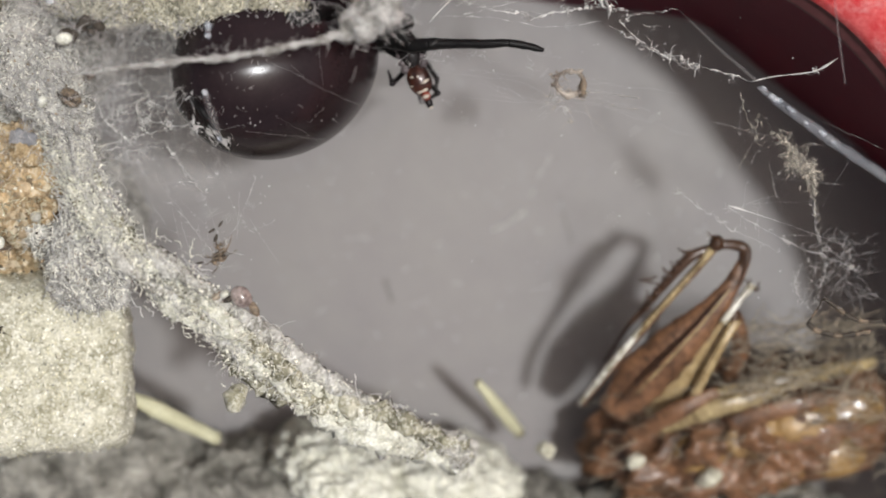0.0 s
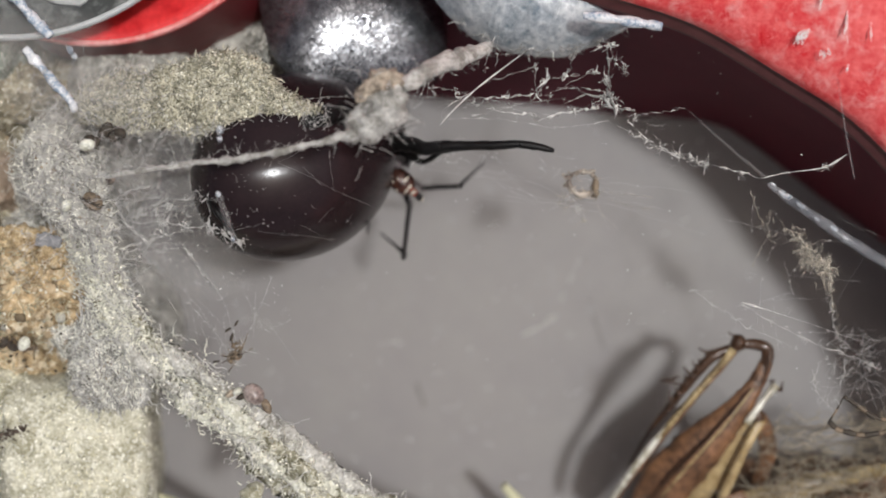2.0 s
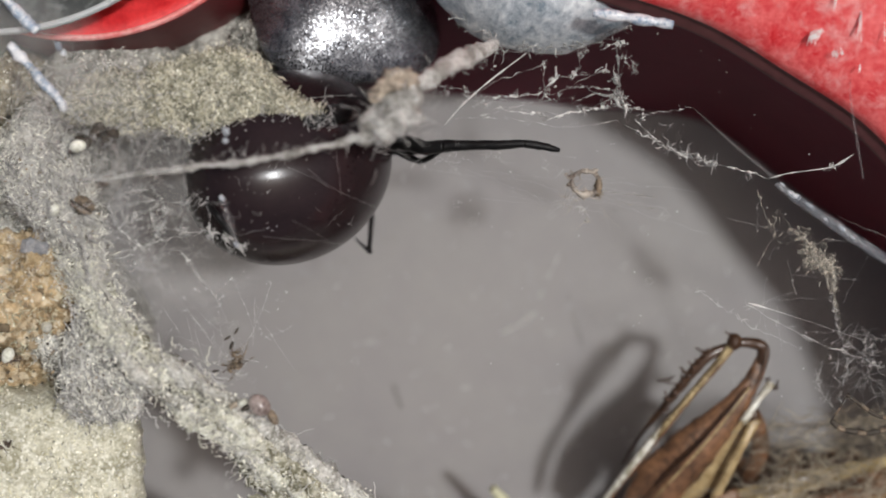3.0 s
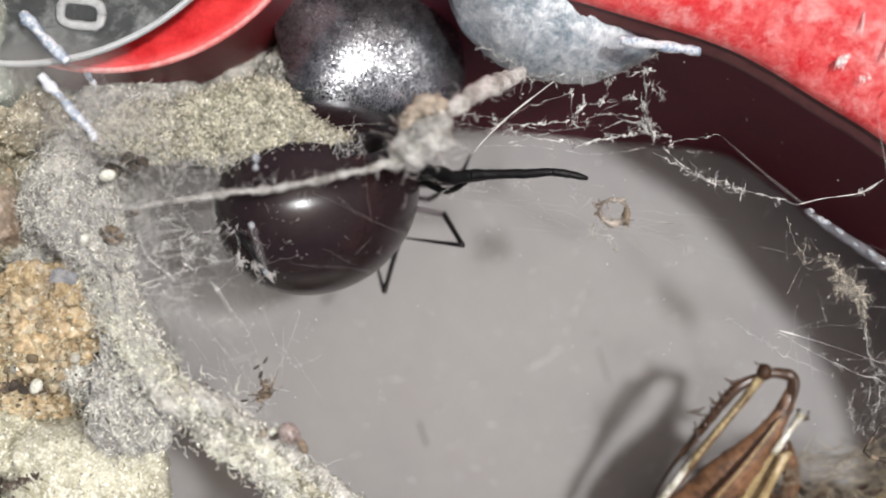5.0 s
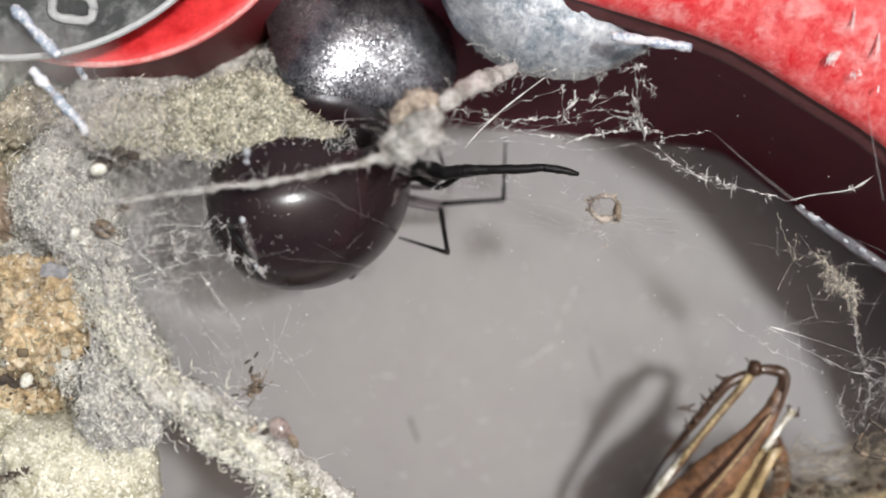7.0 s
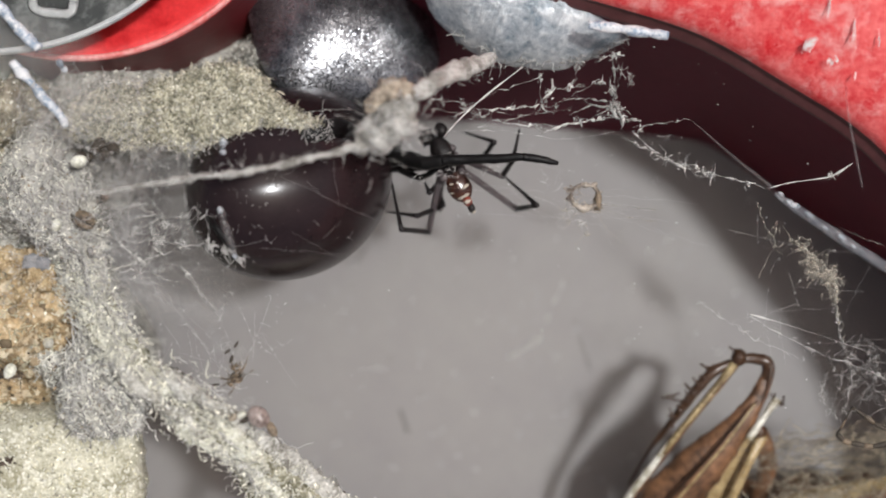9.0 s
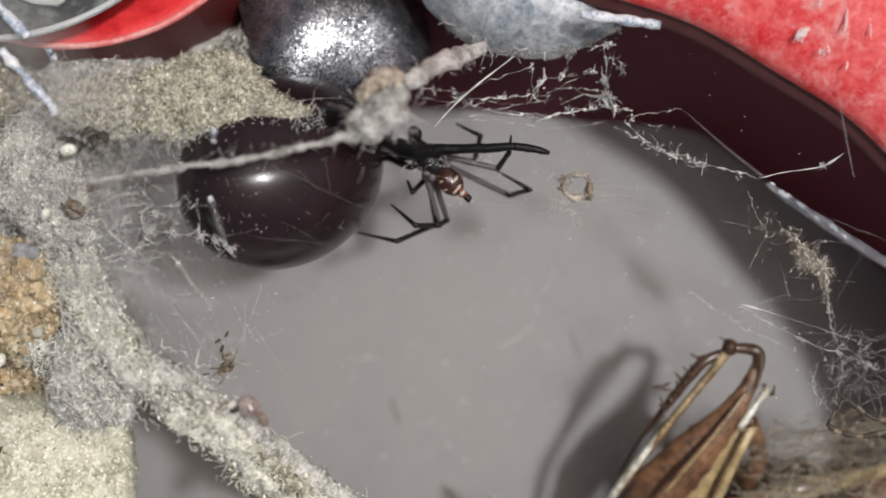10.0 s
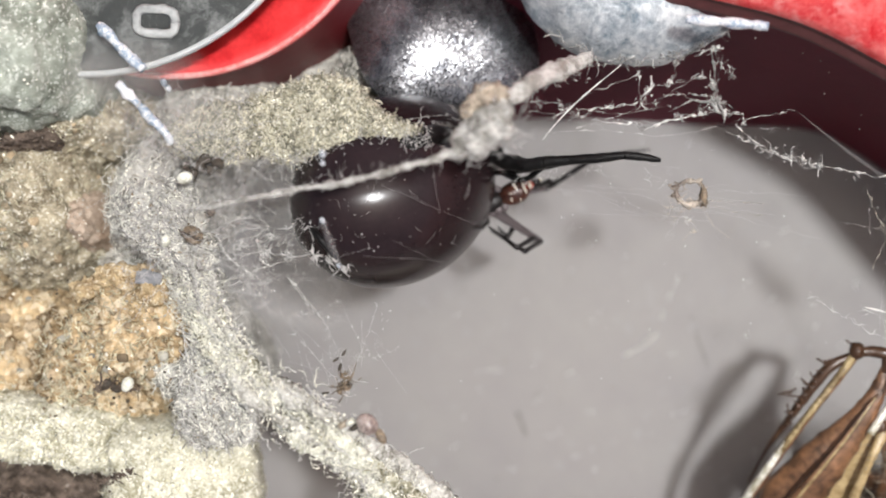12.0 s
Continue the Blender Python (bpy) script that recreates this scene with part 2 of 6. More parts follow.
TAN = material("tan_debris", (0.22, 0.17, 0.115), (0.62, 0.53, 0.41), 0.25, 0.8, bump=0.8)
GRIT = material("mixed_grit", (0.05, 0.035, 0.022), (0.34, 0.26, 0.17), 0.3, 0.8, bump=0.4, random=0.8)
DARK_BIT = material("dark_crumb", (0.02, 0.017, 0.013), (0.09, 0.07, 0.05), 0.2, 0.7, bump=0.6)
HUSK_PALE = material("pale_tan_husk", (0.12, 0.09, 0.07), (0.55, 0.48, 0.40), 0.14, 0.7, bump=0.6, spread=0.1)
HUSK_BROWN = material("shrivelled_brown_husk", (0.03, 0.022, 0.016), (0.32, 0.24, 0.16), 0.15, 0.6, bump=0.6, spread=0.12)
PINK = material("pinkish_brown_shell", (0.14, 0.10, 0.085), (0.58, 0.48, 0.43), 0.16, 0.22, bump=0.7, coat=0.8, spread=0.12)
CHITIN = material("reddish_brown_chitin", (0.05, 0.026, 0.014), (0.30, 0.15, 0.075), 0.35, 0.35, bump=0.8, coat=0.2, spread=0.13)
CHITIN_DARK = material("dark_brown_chitin", (0.03, 0.015, 0.008), (0.10, 0.05, 0.025), 0.4, 0.35, bump=0.3, coat=0.3)
CURL_SAND = material("yellowish_chaff", (0.34, 0.315, 0.20), (0.78, 0.745, 0.57), 0.2, 0.8, bump=0.0, random=0.55, spec=0.2)
CURL_WHITE = material("whitish_chaff", (0.52, 0.505, 0.41), (0.94, 0.92, 0.81), 0.2, 0.8, bump=0.0, random=0.35, spec=0.2)
CURL_GREY = material("greyish_chaff", (0.46, 0.445, 0.385), (0.90, 0.88, 0.80), 0.2, 0.8, bump=0.0, random=0.55, spec=0.2)
SILK_DULL = material("dusty_white_silk", (0.20, 0.185, 0.17), (0.80, 0.78, 0.74), 0.12, 0.6, bump=0.0, spread=0.1, random=0.4, clear=0.2)
ARM = material("frayed_grey_silk", (0.30, 0.285, 0.25), (0.86, 0.84, 0.79), 0.16, 0.9, bump=0.6, spread=0.1, spec=0.1, clear=0.42)
OLIVE = material("olive_brown_earth", (0.13, 0.105, 0.068), (0.50, 0.44, 0.32), 0.2, 0.9, bump=1.0, speck=(0.86, 0.82, 0.70), speck_size=0.13, speck_amount=0.32, spread=0.12, spec=0.1)
SILK_SCRAP = material("thin_white_silk", (0.9, 0.86, 0.84), (0.98, 0.96, 0.93), 0.2, 0.4, bump=0.0)
FILM_THREAD = material("clear_silk", (0.5, 0.45, 0.44), (0.8, 0.76, 0.74), 0.2, 0.3, bump=0.0, clear=0.93, spec=0.9)
SHEET = film_of_silk("silk_film", 0.22, (6.0, 4.2, 6.0))
AMBER = material("amber_chitin", (0.07, 0.035, 0.014), (0.46, 0.29, 0.12), 0.3, 0.25, bump=0.6, coat=0.5, spread=0.13)
SHEET_THIN = film_of_silk("thin_silk_film", 0.24, (4.6, 2.0, 4.6))
STRAW = material("straw_coloured_chitin", (0.11, 0.07, 0.03), (0.54, 0.42, 0.22), 0.22, 0.18, bump=0.6, coat=0.6, spread=0.13)
# pale straw chitin; the near-white tone paints in its glints
PALE_SHIN = material("pale_chitin_with_white_glints", (0.26, 0.22, 0.13), (0.88, 0.86, 0.76), 0.14, 0.14, bump=0.7, coat=0.8, spread=0.12)
TAN_WING = material("tan_chitin", (0.26, 0.17, 0.07), (0.68, 0.52, 0.28), 0.2, 0.22, bump=0.6, coat=0.5, spread=0.16)
GRAVEL = material("dark_grey_gravel", (0.09, 0.085, 0.072), (0.42, 0.40, 0.35), 0.35, 0.9, bump=1.0, speck=(0.5, 0.48, 0.44), speck_size=0.2, speck_amount=0.2, spread=0.13, spec=0.1)
PINK_EARTH = material("pinkish_brown_earth", (0.22, 0.15, 0.10), (0.56, 0.46, 0.37), 0.35, 0.9, bump=0.8, spread=0.16, spec=0.1)
DUST_WEB = material("grey_dusty_silk", (0.15, 0.145, 0.125), (0.52, 0.50, 0.45), 0.22, 0.9, bump=0.9, speck=(0.8, 0.79, 0.74), speck_size=0.14, speck_amount=0.26, spread=0.12, spec=0.1)
CRUMB = material("earth_crumb", (0.16, 0.11, 0.065), (0.60, 0.48, 0.32), 0.3, 0.9, bump=0.7, random=0.55, spec=0.1)
CRUMB_GREY = material("grey_earth_crumb", (0.16, 0.15, 0.125), (0.50, 0.48, 0.42), 0.3, 0.9, bump=0.7, random=0.5, spec=0.1)
CRUMB_BROWN = material("brownish_crumb", (0.07, 0.05, 0.035), (0.55, 0.46, 0.36), 0.2, 0.8, bump=0.8, spread=0.12)
SLATE = material("grey_slate", (0.17, 0.17, 0.175), (0.36, 0.36, 0.37), 0.4, 0.7, bump=0.4)
STALK = material("dry_grass", (0.42, 0.40, 0.24), (0.68, 0.66, 0.46), 0.4, 0.6, bump=0.4)


# ---- mesh helpers, in mm ----
def part(name, bm, mat, parent=None, label="", smooth=True):
    """Links a bmesh drawn in mm as one mesh object, under parent if there is one."""
    bmesh.ops.recalc_face_normals(bm, faces=bm.faces)
    for v in bm.verts:
        v.co *= MM
    mesh = bpy.data.meshes.new(name)
    bm.to_mesh(mesh)
    bm.free()
    mesh.materials.append(mat)
    if smooth:
        mesh.shade_smooth()
    ob = new(name, mesh)
    ob.parent = parent
    return tagged(ob, label)


def thing(name, label, category, place=(0, 0, 0), group=""):
    ob = new(name)
    ob.empty_display_size = 0.002
    ob.location = Vector(place) * MM
    return tagged(ob, label, category, group)


def smooth_path(points, steps=6):
    """A Catmull-Rom curve through the points."""
    ps = [Vector(p) for p in points]
    ps = [2 * ps[0] - ps[1], *ps, 2 * ps[-1] - ps[-2]]
    made = []
    for a, b, c, d in zip(ps, ps[1:], ps[2:], ps[3:]):
        for k in range(steps):
            t = k / steps
            made.append(0.5 * (2 * b + (c - a) * t + (2 * a - 5 * b + 4 * c - d) * t * t + (3 * b - a - 3 * c + d) * t ** 3))
    return made + [ps[-2]]


def tube(bm, points, radii, sides=8, rough=0.0, flat=1.0):
    """A tube along points; radii: one number or as many as given, spread along it. flat squeezes it upright."""
    n = len(points)
    radii = [radii] if isinstance(radii, (int, float)) else radii
    rings = []
    turn = Vector((0, 0, 1))
    for k, p in enumerate(points):
        ahead = (points[min(k + 1, n - 1)] - points[max(k - 1, 0)])
        ahead = ahead.normalized() if ahead.length else Vector((1, 0, 0))
        side = ahead.cross(turn)
        side = side.normalized() if side.length > 0.05 else ahead.orthogonal().normalized()
        up = side.cross(ahead).normalized()
        s = k / max(n - 1, 1) * (len(radii) - 1)
        i = min(int(s), len(radii) - 2) if len(radii) > 1 else 0
        r = radii[i] + (radii[i + 1] - radii[i]) * (s - i) if len(radii) > 1 else radii[0]
        ring = []
        for j in range(sides):
            a = 2 * math.pi * j / sides
            w = side * math.cos(a) + up * (math.sin(a) * flat)
            q = r
            if rough:
                q *= 1 + rough * noise.noise((p + w * r) * 2.3) + rough * 0.6 * noise.noise((p + w * r) * 7.0)
            ring.append(bm.verts.new(p + w * q))
        rings.append(ring)
    for a, b in zip(rings, rings[1:]):
        for j in range(sides):
            bm.faces.new((a[j], a[(j + 1) % sides], b[(j + 1) % sides], b[j]))
    if sides > 2:
        bm.faces.new(rings[0][::-1])
        bm.faces.new(rings[-1])


def lathe(bm, profile, centre, sides=64, start=0.0, sweep=360.0):
    """Turns (radius, height) pairs about the upright axis through centre."""
    rings = []
    count = sides if sweep >= 360 else sides + 1
    for r, h in profile:
        rings.append([bm.verts.new((centre[0] + r * math.cos(radians(start + sweep * j / sides)), centre[1] + r * math.sin(radians(start + sweep * j / sides)), centre[2] + h)) for j in range(count)])
    for a, b in zip(rings, rings[1:]):
        for j in range(sides):
            bm.faces.new((a[j], a[(j + 1) % count], b[(j + 1) % count], b[j]))


def blob(bm, centre, radii, amount=0.15, scale=0.6, detail=4, turn=(0, 0, 0), seed=0.0, boxy=1.0, fine=0.0):
    """A lumpy ellipsoid: amount of relief against its size, scale the coarseness of the lumps in 1/mm; boxy over 1 squares it off, fine adds grit in mm."""
    made = bmesh.ops.create_icosphere(bm, subdivisions=detail, radius=1.0)["verts"]
    m = Euler([radians(a) for a in turn]).to_matrix()
    off = Vector((seed * 7.3, seed * 3.1, seed * 5.7))
    least = min(radii)
    for v in made:
        way = v.co.copy()
        w = way
        if boxy > 1:
            k = sum(abs(c) ** (2 * boxy) for c in way) ** (-0.5 / boxy)
            w = way * k
        p = m @ Vector((w.x * radii[0], w.y * radii[1], w.z * radii[2]))
        if amount:
            h = (noise.fractal((p + off) * scale, 0.8, 2.1, 5) - (0.35 * abs(noise.noise((p + off) * scale * 2.2)) if fine else 0)) * amount * least
            if fine:
                h += fine * (noise.noise((p + off) * 3.1) + 0.8 * noise.noise((p + off) * 6.7) + 0.5 * noise.noise((p + off) * 13.0))
            p += (m @ way).normalized() * h
        v.co = p + Vector(centre)


def crumbs(bm, spots, least, most, rng):
    """Small angular grains at the given spots."""
    for p in spots:
        r = rng.uniform(least, most)
        ends = [Vector((rng.uniform(-1, 1), rng.uniform(-1, 1), rng.uniform(-1, 1))).normalized() * r * rng.uniform(0.6, 1.3) for _ in range(2)]
        a, b = ends
        c = a.cross(b)
        c = c.normalized() * r * 0.8 if c.length > 1e-6 else Vector((0, 0, r))
        vs = [bm.verts.new(Vector(p) + w) for w in (a, b, -a, -b, c, -c)]
        for i in range(4):
            bm.faces.new((vs[i], vs[(i + 1) % 4], vs[4]))
            bm.faces.new((vs[(i + 1) % 4], vs[i], vs[5]))


def spots_on(ob, count, rng, lift=0.0, above=None):
    """Random places on a mesh, in mm; above keeps those that face upwards."""
    mesh = ob.data
    offset = Vector((0, 0, 0))
    o = ob
    while o:
        offset += o.location
        o = o.parent
    polys = mesh.polygons
    found = []
    while len(found) < count:
        f = polys[rng.randrange(len(polys))]
        if above is not None and f.normal.z < above:
            continue
        found.append((Vector(f.center) + offset) / MM + f.normal * lift + Vector((rng.uniform(-0.08, 0.08), rng.uniform(-0.08, 0.08), 0)))
    return found


def fibre(bm, a, b, r, sag=0.0, steps=4, wob=0.0, rng=random):
    """One silk thread from a to b."""
    a, b = Vector(a), Vector(b)
    pts = []
    for k in range(steps + 1):
        t = k / steps
        p = a.lerp(b, t)
        p.z -= sag * 4 * t * (1 - t)
        if wob and 0 < k < steps:
            p += Vector((rng.uniform(-wob, wob), rng.uniform(-wob, wob), rng.uniform(-wob, wob)))
        pts.append(p)
    tube(bm, pts, r, 4)


def chaff(bm, spots, size, r, rng):
    """Short curled scraps of silk and straw, lying at the spots."""
    for p in spots:
        a = rng.uniform(0, 2 * math.pi)
        d = size * rng.uniform(0.5, 1.5)
        bend = rng.uniform(-0.6, 0.6) * d
        w = Vector((math.cos(a), math.sin(a), rng.uniform(-0.2, 0.5))) * d
        c = Vector((-math.sin(a), math.cos(a), 0.3)) * bend
        tube(bm, [Vector(p) - w, Vector(p) + c, Vector(p) + w], [r * 0.5, r * rng.uniform(0.7, 1.5), r * 0.5], 4)


def snag(bm, centre, size, count, r, rng, flat=0.7, lean=(0, 0)):
    """A ragged scrap of web: crooked tapering twigs out of one middle, with dust on them."""
    for _ in range(int(count * 1.3 + 0.5)):
        a = rng.uniform(0, 2 * math.pi)
        d = size * rng.uniform(0.2, 1.0)
        p = Vector(centre) + Vector((rng.gauss(0, size * 0.24), rng.gauss(0, size * 0.2), rng.gauss(0, 0.08)))
        way = Vector((math.cos(a) + lean[0], (math.sin(a) + lean[1]) * flat, rng.gauss(0, 0.25))) * 0.5
        pts = [p]
        for k in range(7):
            way += Vector((rng.gauss(0, 0.8), rng.gauss(0, 0.8), rng.gauss(0, 0.3)))
            way *= 0.9
            pts.append(pts[-1] + way * (d / 7))
        thick = r * rng.choice((0.35, 0.5, 0.8, 1.1))
        tube(bm, pts, [thick * rng.uniform(0.3, 1.1), thick * rng.uniform(0.2, 1.2), thick * rng.uniform(0.15, 0.6), thick * 0.15], 5, 1.0)
        if rng.random() < 0.5:
            crumbs(bm, [pts[rng.randrange(8)] + Vector((rng.gauss(0, r), rng.gauss(0, r), 0))], r * 0.5, r * 1.3, rng)
        if rng.random() < 0.5:
            q = pts[rng.randrange(1, 6)]
            e = Vector((rng.gauss(0, 0.18), rng.gauss(0, 0.18), 0)) * size
            tube(bm, [q, q + e * 0.5 + Vector((0.03, 0.03, 0)), q + e], [thick * 0.5, thick * 0.4, thick * 0.15], 4, 0.6)


def strand(bm, points, r, rng, steps=10, jag=0.04):
    """A dusty thread whose thickness comes and goes."""
    path = smooth_path(points, steps)
    for p in path[1:-1]:
        p += Vector((rng.gauss(0, jag), rng.gauss(0, jag), rng.gauss(0, jag)))
    tube(bm, path, [r * (0.2 + 1.4 * rng.random() ** 3.5) for _ in range(len(path))], 5, 0.6)


def stuff(name, bm, mat, label, category):
    return tagged(part(name, bm, mat), label, category, "", "stuff")


# ---- the floor and the red housing ----
def build_floor():
    bm = bmesh.new()
    bmesh.ops.create_grid(bm, x_segments=60, y_segments=60, size=300)
    # the sheet goes on far past the housing
    rim = bmesh.ops.extrude_edge_only(bm, edges=[e for e in bm.edges if e.is_boundary])
    for v in [g for g in rim["geom"] if isinstance(g, bmesh.types.BMVert)]:
        v.co.x *= 12
        v.co.y *= 12
    for v in bm.verts:
        v.co.z = 0.12 * noise.noise(v.co * 0.06) * (1 if v.co.length < 60 else 0.3)
    floor = tagged(part("floor", bm, FLOOR_GREY), "smooth mid-grey painted panel with fine scratches", "floor", "", "structure")
    rng = random.Random(5)
    # scratches and specks lie on the panel
    bm = bmesh.new()
    for _ in range(140):
        x, y = rng.uniform(-14, 22), rng.uniform(-22, 8)
        a = rng.gauss(0.5, 0.5)
        d = rng.uniform(0.15, 0.6)
        fibre(bm, (x, y, 0.03), (x + d * math.cos(a), y + d * math.sin(a), 0.03), rng.uniform(0.015, 0.03), 0, 3, 0.05, rng)
    for x, y in ((5.8, -7.4), (6.2, -7.2), (6.6, -6.9), (5.4, -7.6), (6.9, -6.6)):
        fibre(bm, (x - 0.3, y - 0.1, 0.05), (x + 0.35, y + 0.12, 0.05), 0.06, 0, 4, 0.06, rng)
    for x, y in ((7.5, -5.6), (8.0, -4.4), (8.4, -3.5)):
        fibre(bm, (x, y, 0.04), (x + 0.25, y + 0.55, 0.04), 0.035, 0, 3, 0.03, rng)
    stuff("pale_scratches", bm, SCRATCH_PALE, "fine pale scratches in the grey panel", "scratches")
    bm = bmesh.new()
    for _ in range(110):
        x, y = rng.uniform(-14, 22), rng.uniform(-22, 8)
        a = rng.gauss(0.6, 0.6)
        d = rng.uniform(0.05, 0.35)
        fibre(bm, (x, y, 0.03), (x + d * math.cos(a), y + d * math.sin(a), 0.03), rng.uniform(0.02, 0.045), 0, 3, 0.03, rng)
    fibre(bm, (-1.6, -11.0, 0.05), (-1.1, -12.4, 0.05), 0.07, 0, 4, 0.03, rng)
    crumbs(bm, [(1.8, -8.5, 0.05), (-1.1, -12.4, 0.05), (-7.6, -10.1, 0.03), (9.0, -3.0, 0.04), (12.4, 0.0, 0.05), (12.0, -0.2, 0.04)], 0.1, 0.16, rng)
    fibre(bm, (9.3, -5.4, 0.04), (10.2, -8.6, 0.04), 0.035, 0, 6, 0.06, rng)
    stuff("dark_specks", bm, SCRATCH_DARK, "dark specks and scuffs on the grey panel", "specks")


# plan of the housing: foot on the floor and the rim above it
FOOT = [(-40, 14), (-18, 9.5), (-6, 7.6), (3.4, 6.9), (9.7, 6.3), (16.4, 5.7), (19.2, 4.4), (23.2, 1.3), (28.0, -2.2), (32.4, -7), (33.6, -14), (34.4, -25), (35, -45)]
RIM = [(-40, 24), (-18, 18.5), (-6, 15.9), (1.6, 12.8), (8.15, 10.8), (13.7, 9.0), (18.1, 6.45), (21.2, 4.45), (23.6, 2.1), (25.8, -0.7), (29.2, -4.8), (31.2, -9), (32.2, -14), (33, -25), (33.5, -45)]
RIM_HEIGHT = 20.0


def build_housing():
    foot = smooth_path([(x, y, 0) for x, y in FOOT], 8)
    rim = smooth_path([(x, y, 0) for x, y in RIM], 8)

    def along(path, s):
        k = min(int(s * (len(path) - 1)), len(path) - 2)
        return path[k].lerp(path[k + 1], s * (len(path) - 1) - k)

    count = 120
    shell = thing("red_housing", "bright red plastic housing with rounded rim and dark inner wall", "housing")

    def sheet(profile, name, mat, label):
        bm = bmesh.new()
        rows = []
        for k in range(count + 1):
            s = k / count
            f, r = along(foot, s), along(rim, s)
            out = (r - f)
            q = along(rim, min(s + 0.01, 1)) - along(rim, max(s - 0.01, 0))
            out = Vector((-q.y, q.x, 0)).normalized()
            ring = []
            for mix, push, z in profile:
                p = f.lerp(r, mix) + out * push
                ring.append(bm.verts.new((p.x, p.y, z)))
            rows.append(ring)
        for a, b in zip(rows, rows[1:]):
            for j in range(len(profile) - 1):
                bm.faces.new((a[j], a[j + 1], b[j + 1], b[j]))
        return part(name, bm, mat, shell, label)

    h = RIM_HEIGHT
    # the wall's shade is in its maroon colour; the shell keeps the bright red
    sheet([(0, 0.0, -0.2), (0.35, 0, 5), (0.7, 0, 11), (0.93, 0, 15.5), (1, -0.1, h - 1.9), (1, 0.0, h - 1.4)], "inner_wall", RED_WALL_SHADE, "dark maroon inner wall in shade")
    sheet([(1, 0.0, h - 1.4), (1, -0.06, h - 1.25), (1, 0.0, h - 1.1), (1, 0.12, h - 0.95), (1, 0.3, h - 0.75), (1, 0.42, h - 0.55), (1, 0.42, h - 0.3)], "lip", LIP, "thin brownish lip along the rim")
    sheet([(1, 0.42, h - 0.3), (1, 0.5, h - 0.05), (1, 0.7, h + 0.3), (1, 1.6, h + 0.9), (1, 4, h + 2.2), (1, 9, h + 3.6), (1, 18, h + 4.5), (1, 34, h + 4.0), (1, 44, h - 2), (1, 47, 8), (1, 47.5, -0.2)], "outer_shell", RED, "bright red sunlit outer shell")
    return shell


def build_round_cap():
    """A red round cup with a dark dial lying over it."""
    x, y = -16.9, 19.9
    cap = thing("round_cap", "red plastic round cap under a dark grey dial", "cap", (x, y, 0))
    bm = bmesh.new()
    lathe(bm, [(11.32, 17.3), (11.35, 17.55), (11.15, 17.75), (10.4, 17.4), (9.6, 17.1), (8.2, 16.7), (7.8, 16.2)], (0, 0, 0), 96)
    part("lip", bm, RED_CUP, cap, "bright red bevelled lip")
    bm = bmesh.new()
    lathe(bm, [(11.34, 17.6), (11.3, 17.78), (11.18, 17.84), (11.06, 17.78), (11.05, 17.68)], (0, 0, 0), 96)
    part("edge", bm, RED_EDGE, cap, "worn pale pink edge")
    # side and bowl carry their shade in the darker red
    bm = bmesh.new()
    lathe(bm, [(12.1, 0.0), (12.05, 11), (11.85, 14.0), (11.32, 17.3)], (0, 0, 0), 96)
    part("side", bm, RED_CAP_SHADE, cap, "deep red side wall")
    bm = bmesh.new()
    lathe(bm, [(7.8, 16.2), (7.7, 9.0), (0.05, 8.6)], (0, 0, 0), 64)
    part("bowl", bm, RED_CAP_SHADE, cap)
    bm = bmesh.new()
    lathe(bm, [(0.05, 20.4), (12.3, 20.4), (12.35, 20.2), (12.3, 19.9), (3.0, 19.6), (3.0, 8.6)], (-3.5, 1.2, 0), 96)
    dial = part("dial", bm, DIAL, cap, "dark grey dial face")
    bm = bmesh.new()
    lathe(bm, [(12.3, 19.9), (12.5, 20.0), (12.56, 20.3), (12.5, 20.55), (12.38, 20.58), (12.25, 20.42)], (-3.5, 1.2, 0), 96)
    part("rim", bm, DIAL_RIM, dial, "pale translucent rim")
    c = Vector((-17.37, 11.12, 20.6)) - Vector((x, y, 0))
    bm = bmesh.new()
    ring = []
    for k in range(25):
        a = 2 * math.pi * k / 24
        u, v = math.cos(a), math.sin(a)
        ring.append((c.x + 0.98 * math.copysign(abs(u) ** 0.55, u), c.y + 0.6 * math.copysign(abs(v) ** 0.55, v) - 0.1 * math.copysign(abs(u) ** 0.55, u), 20.48))
    tube(bm, [Vector(q) for q in ring], 0.25, 6, 0.35, 0.4)
    part("printed_mark", bm, MARK, dial, "worn white printed oval")
    return cap


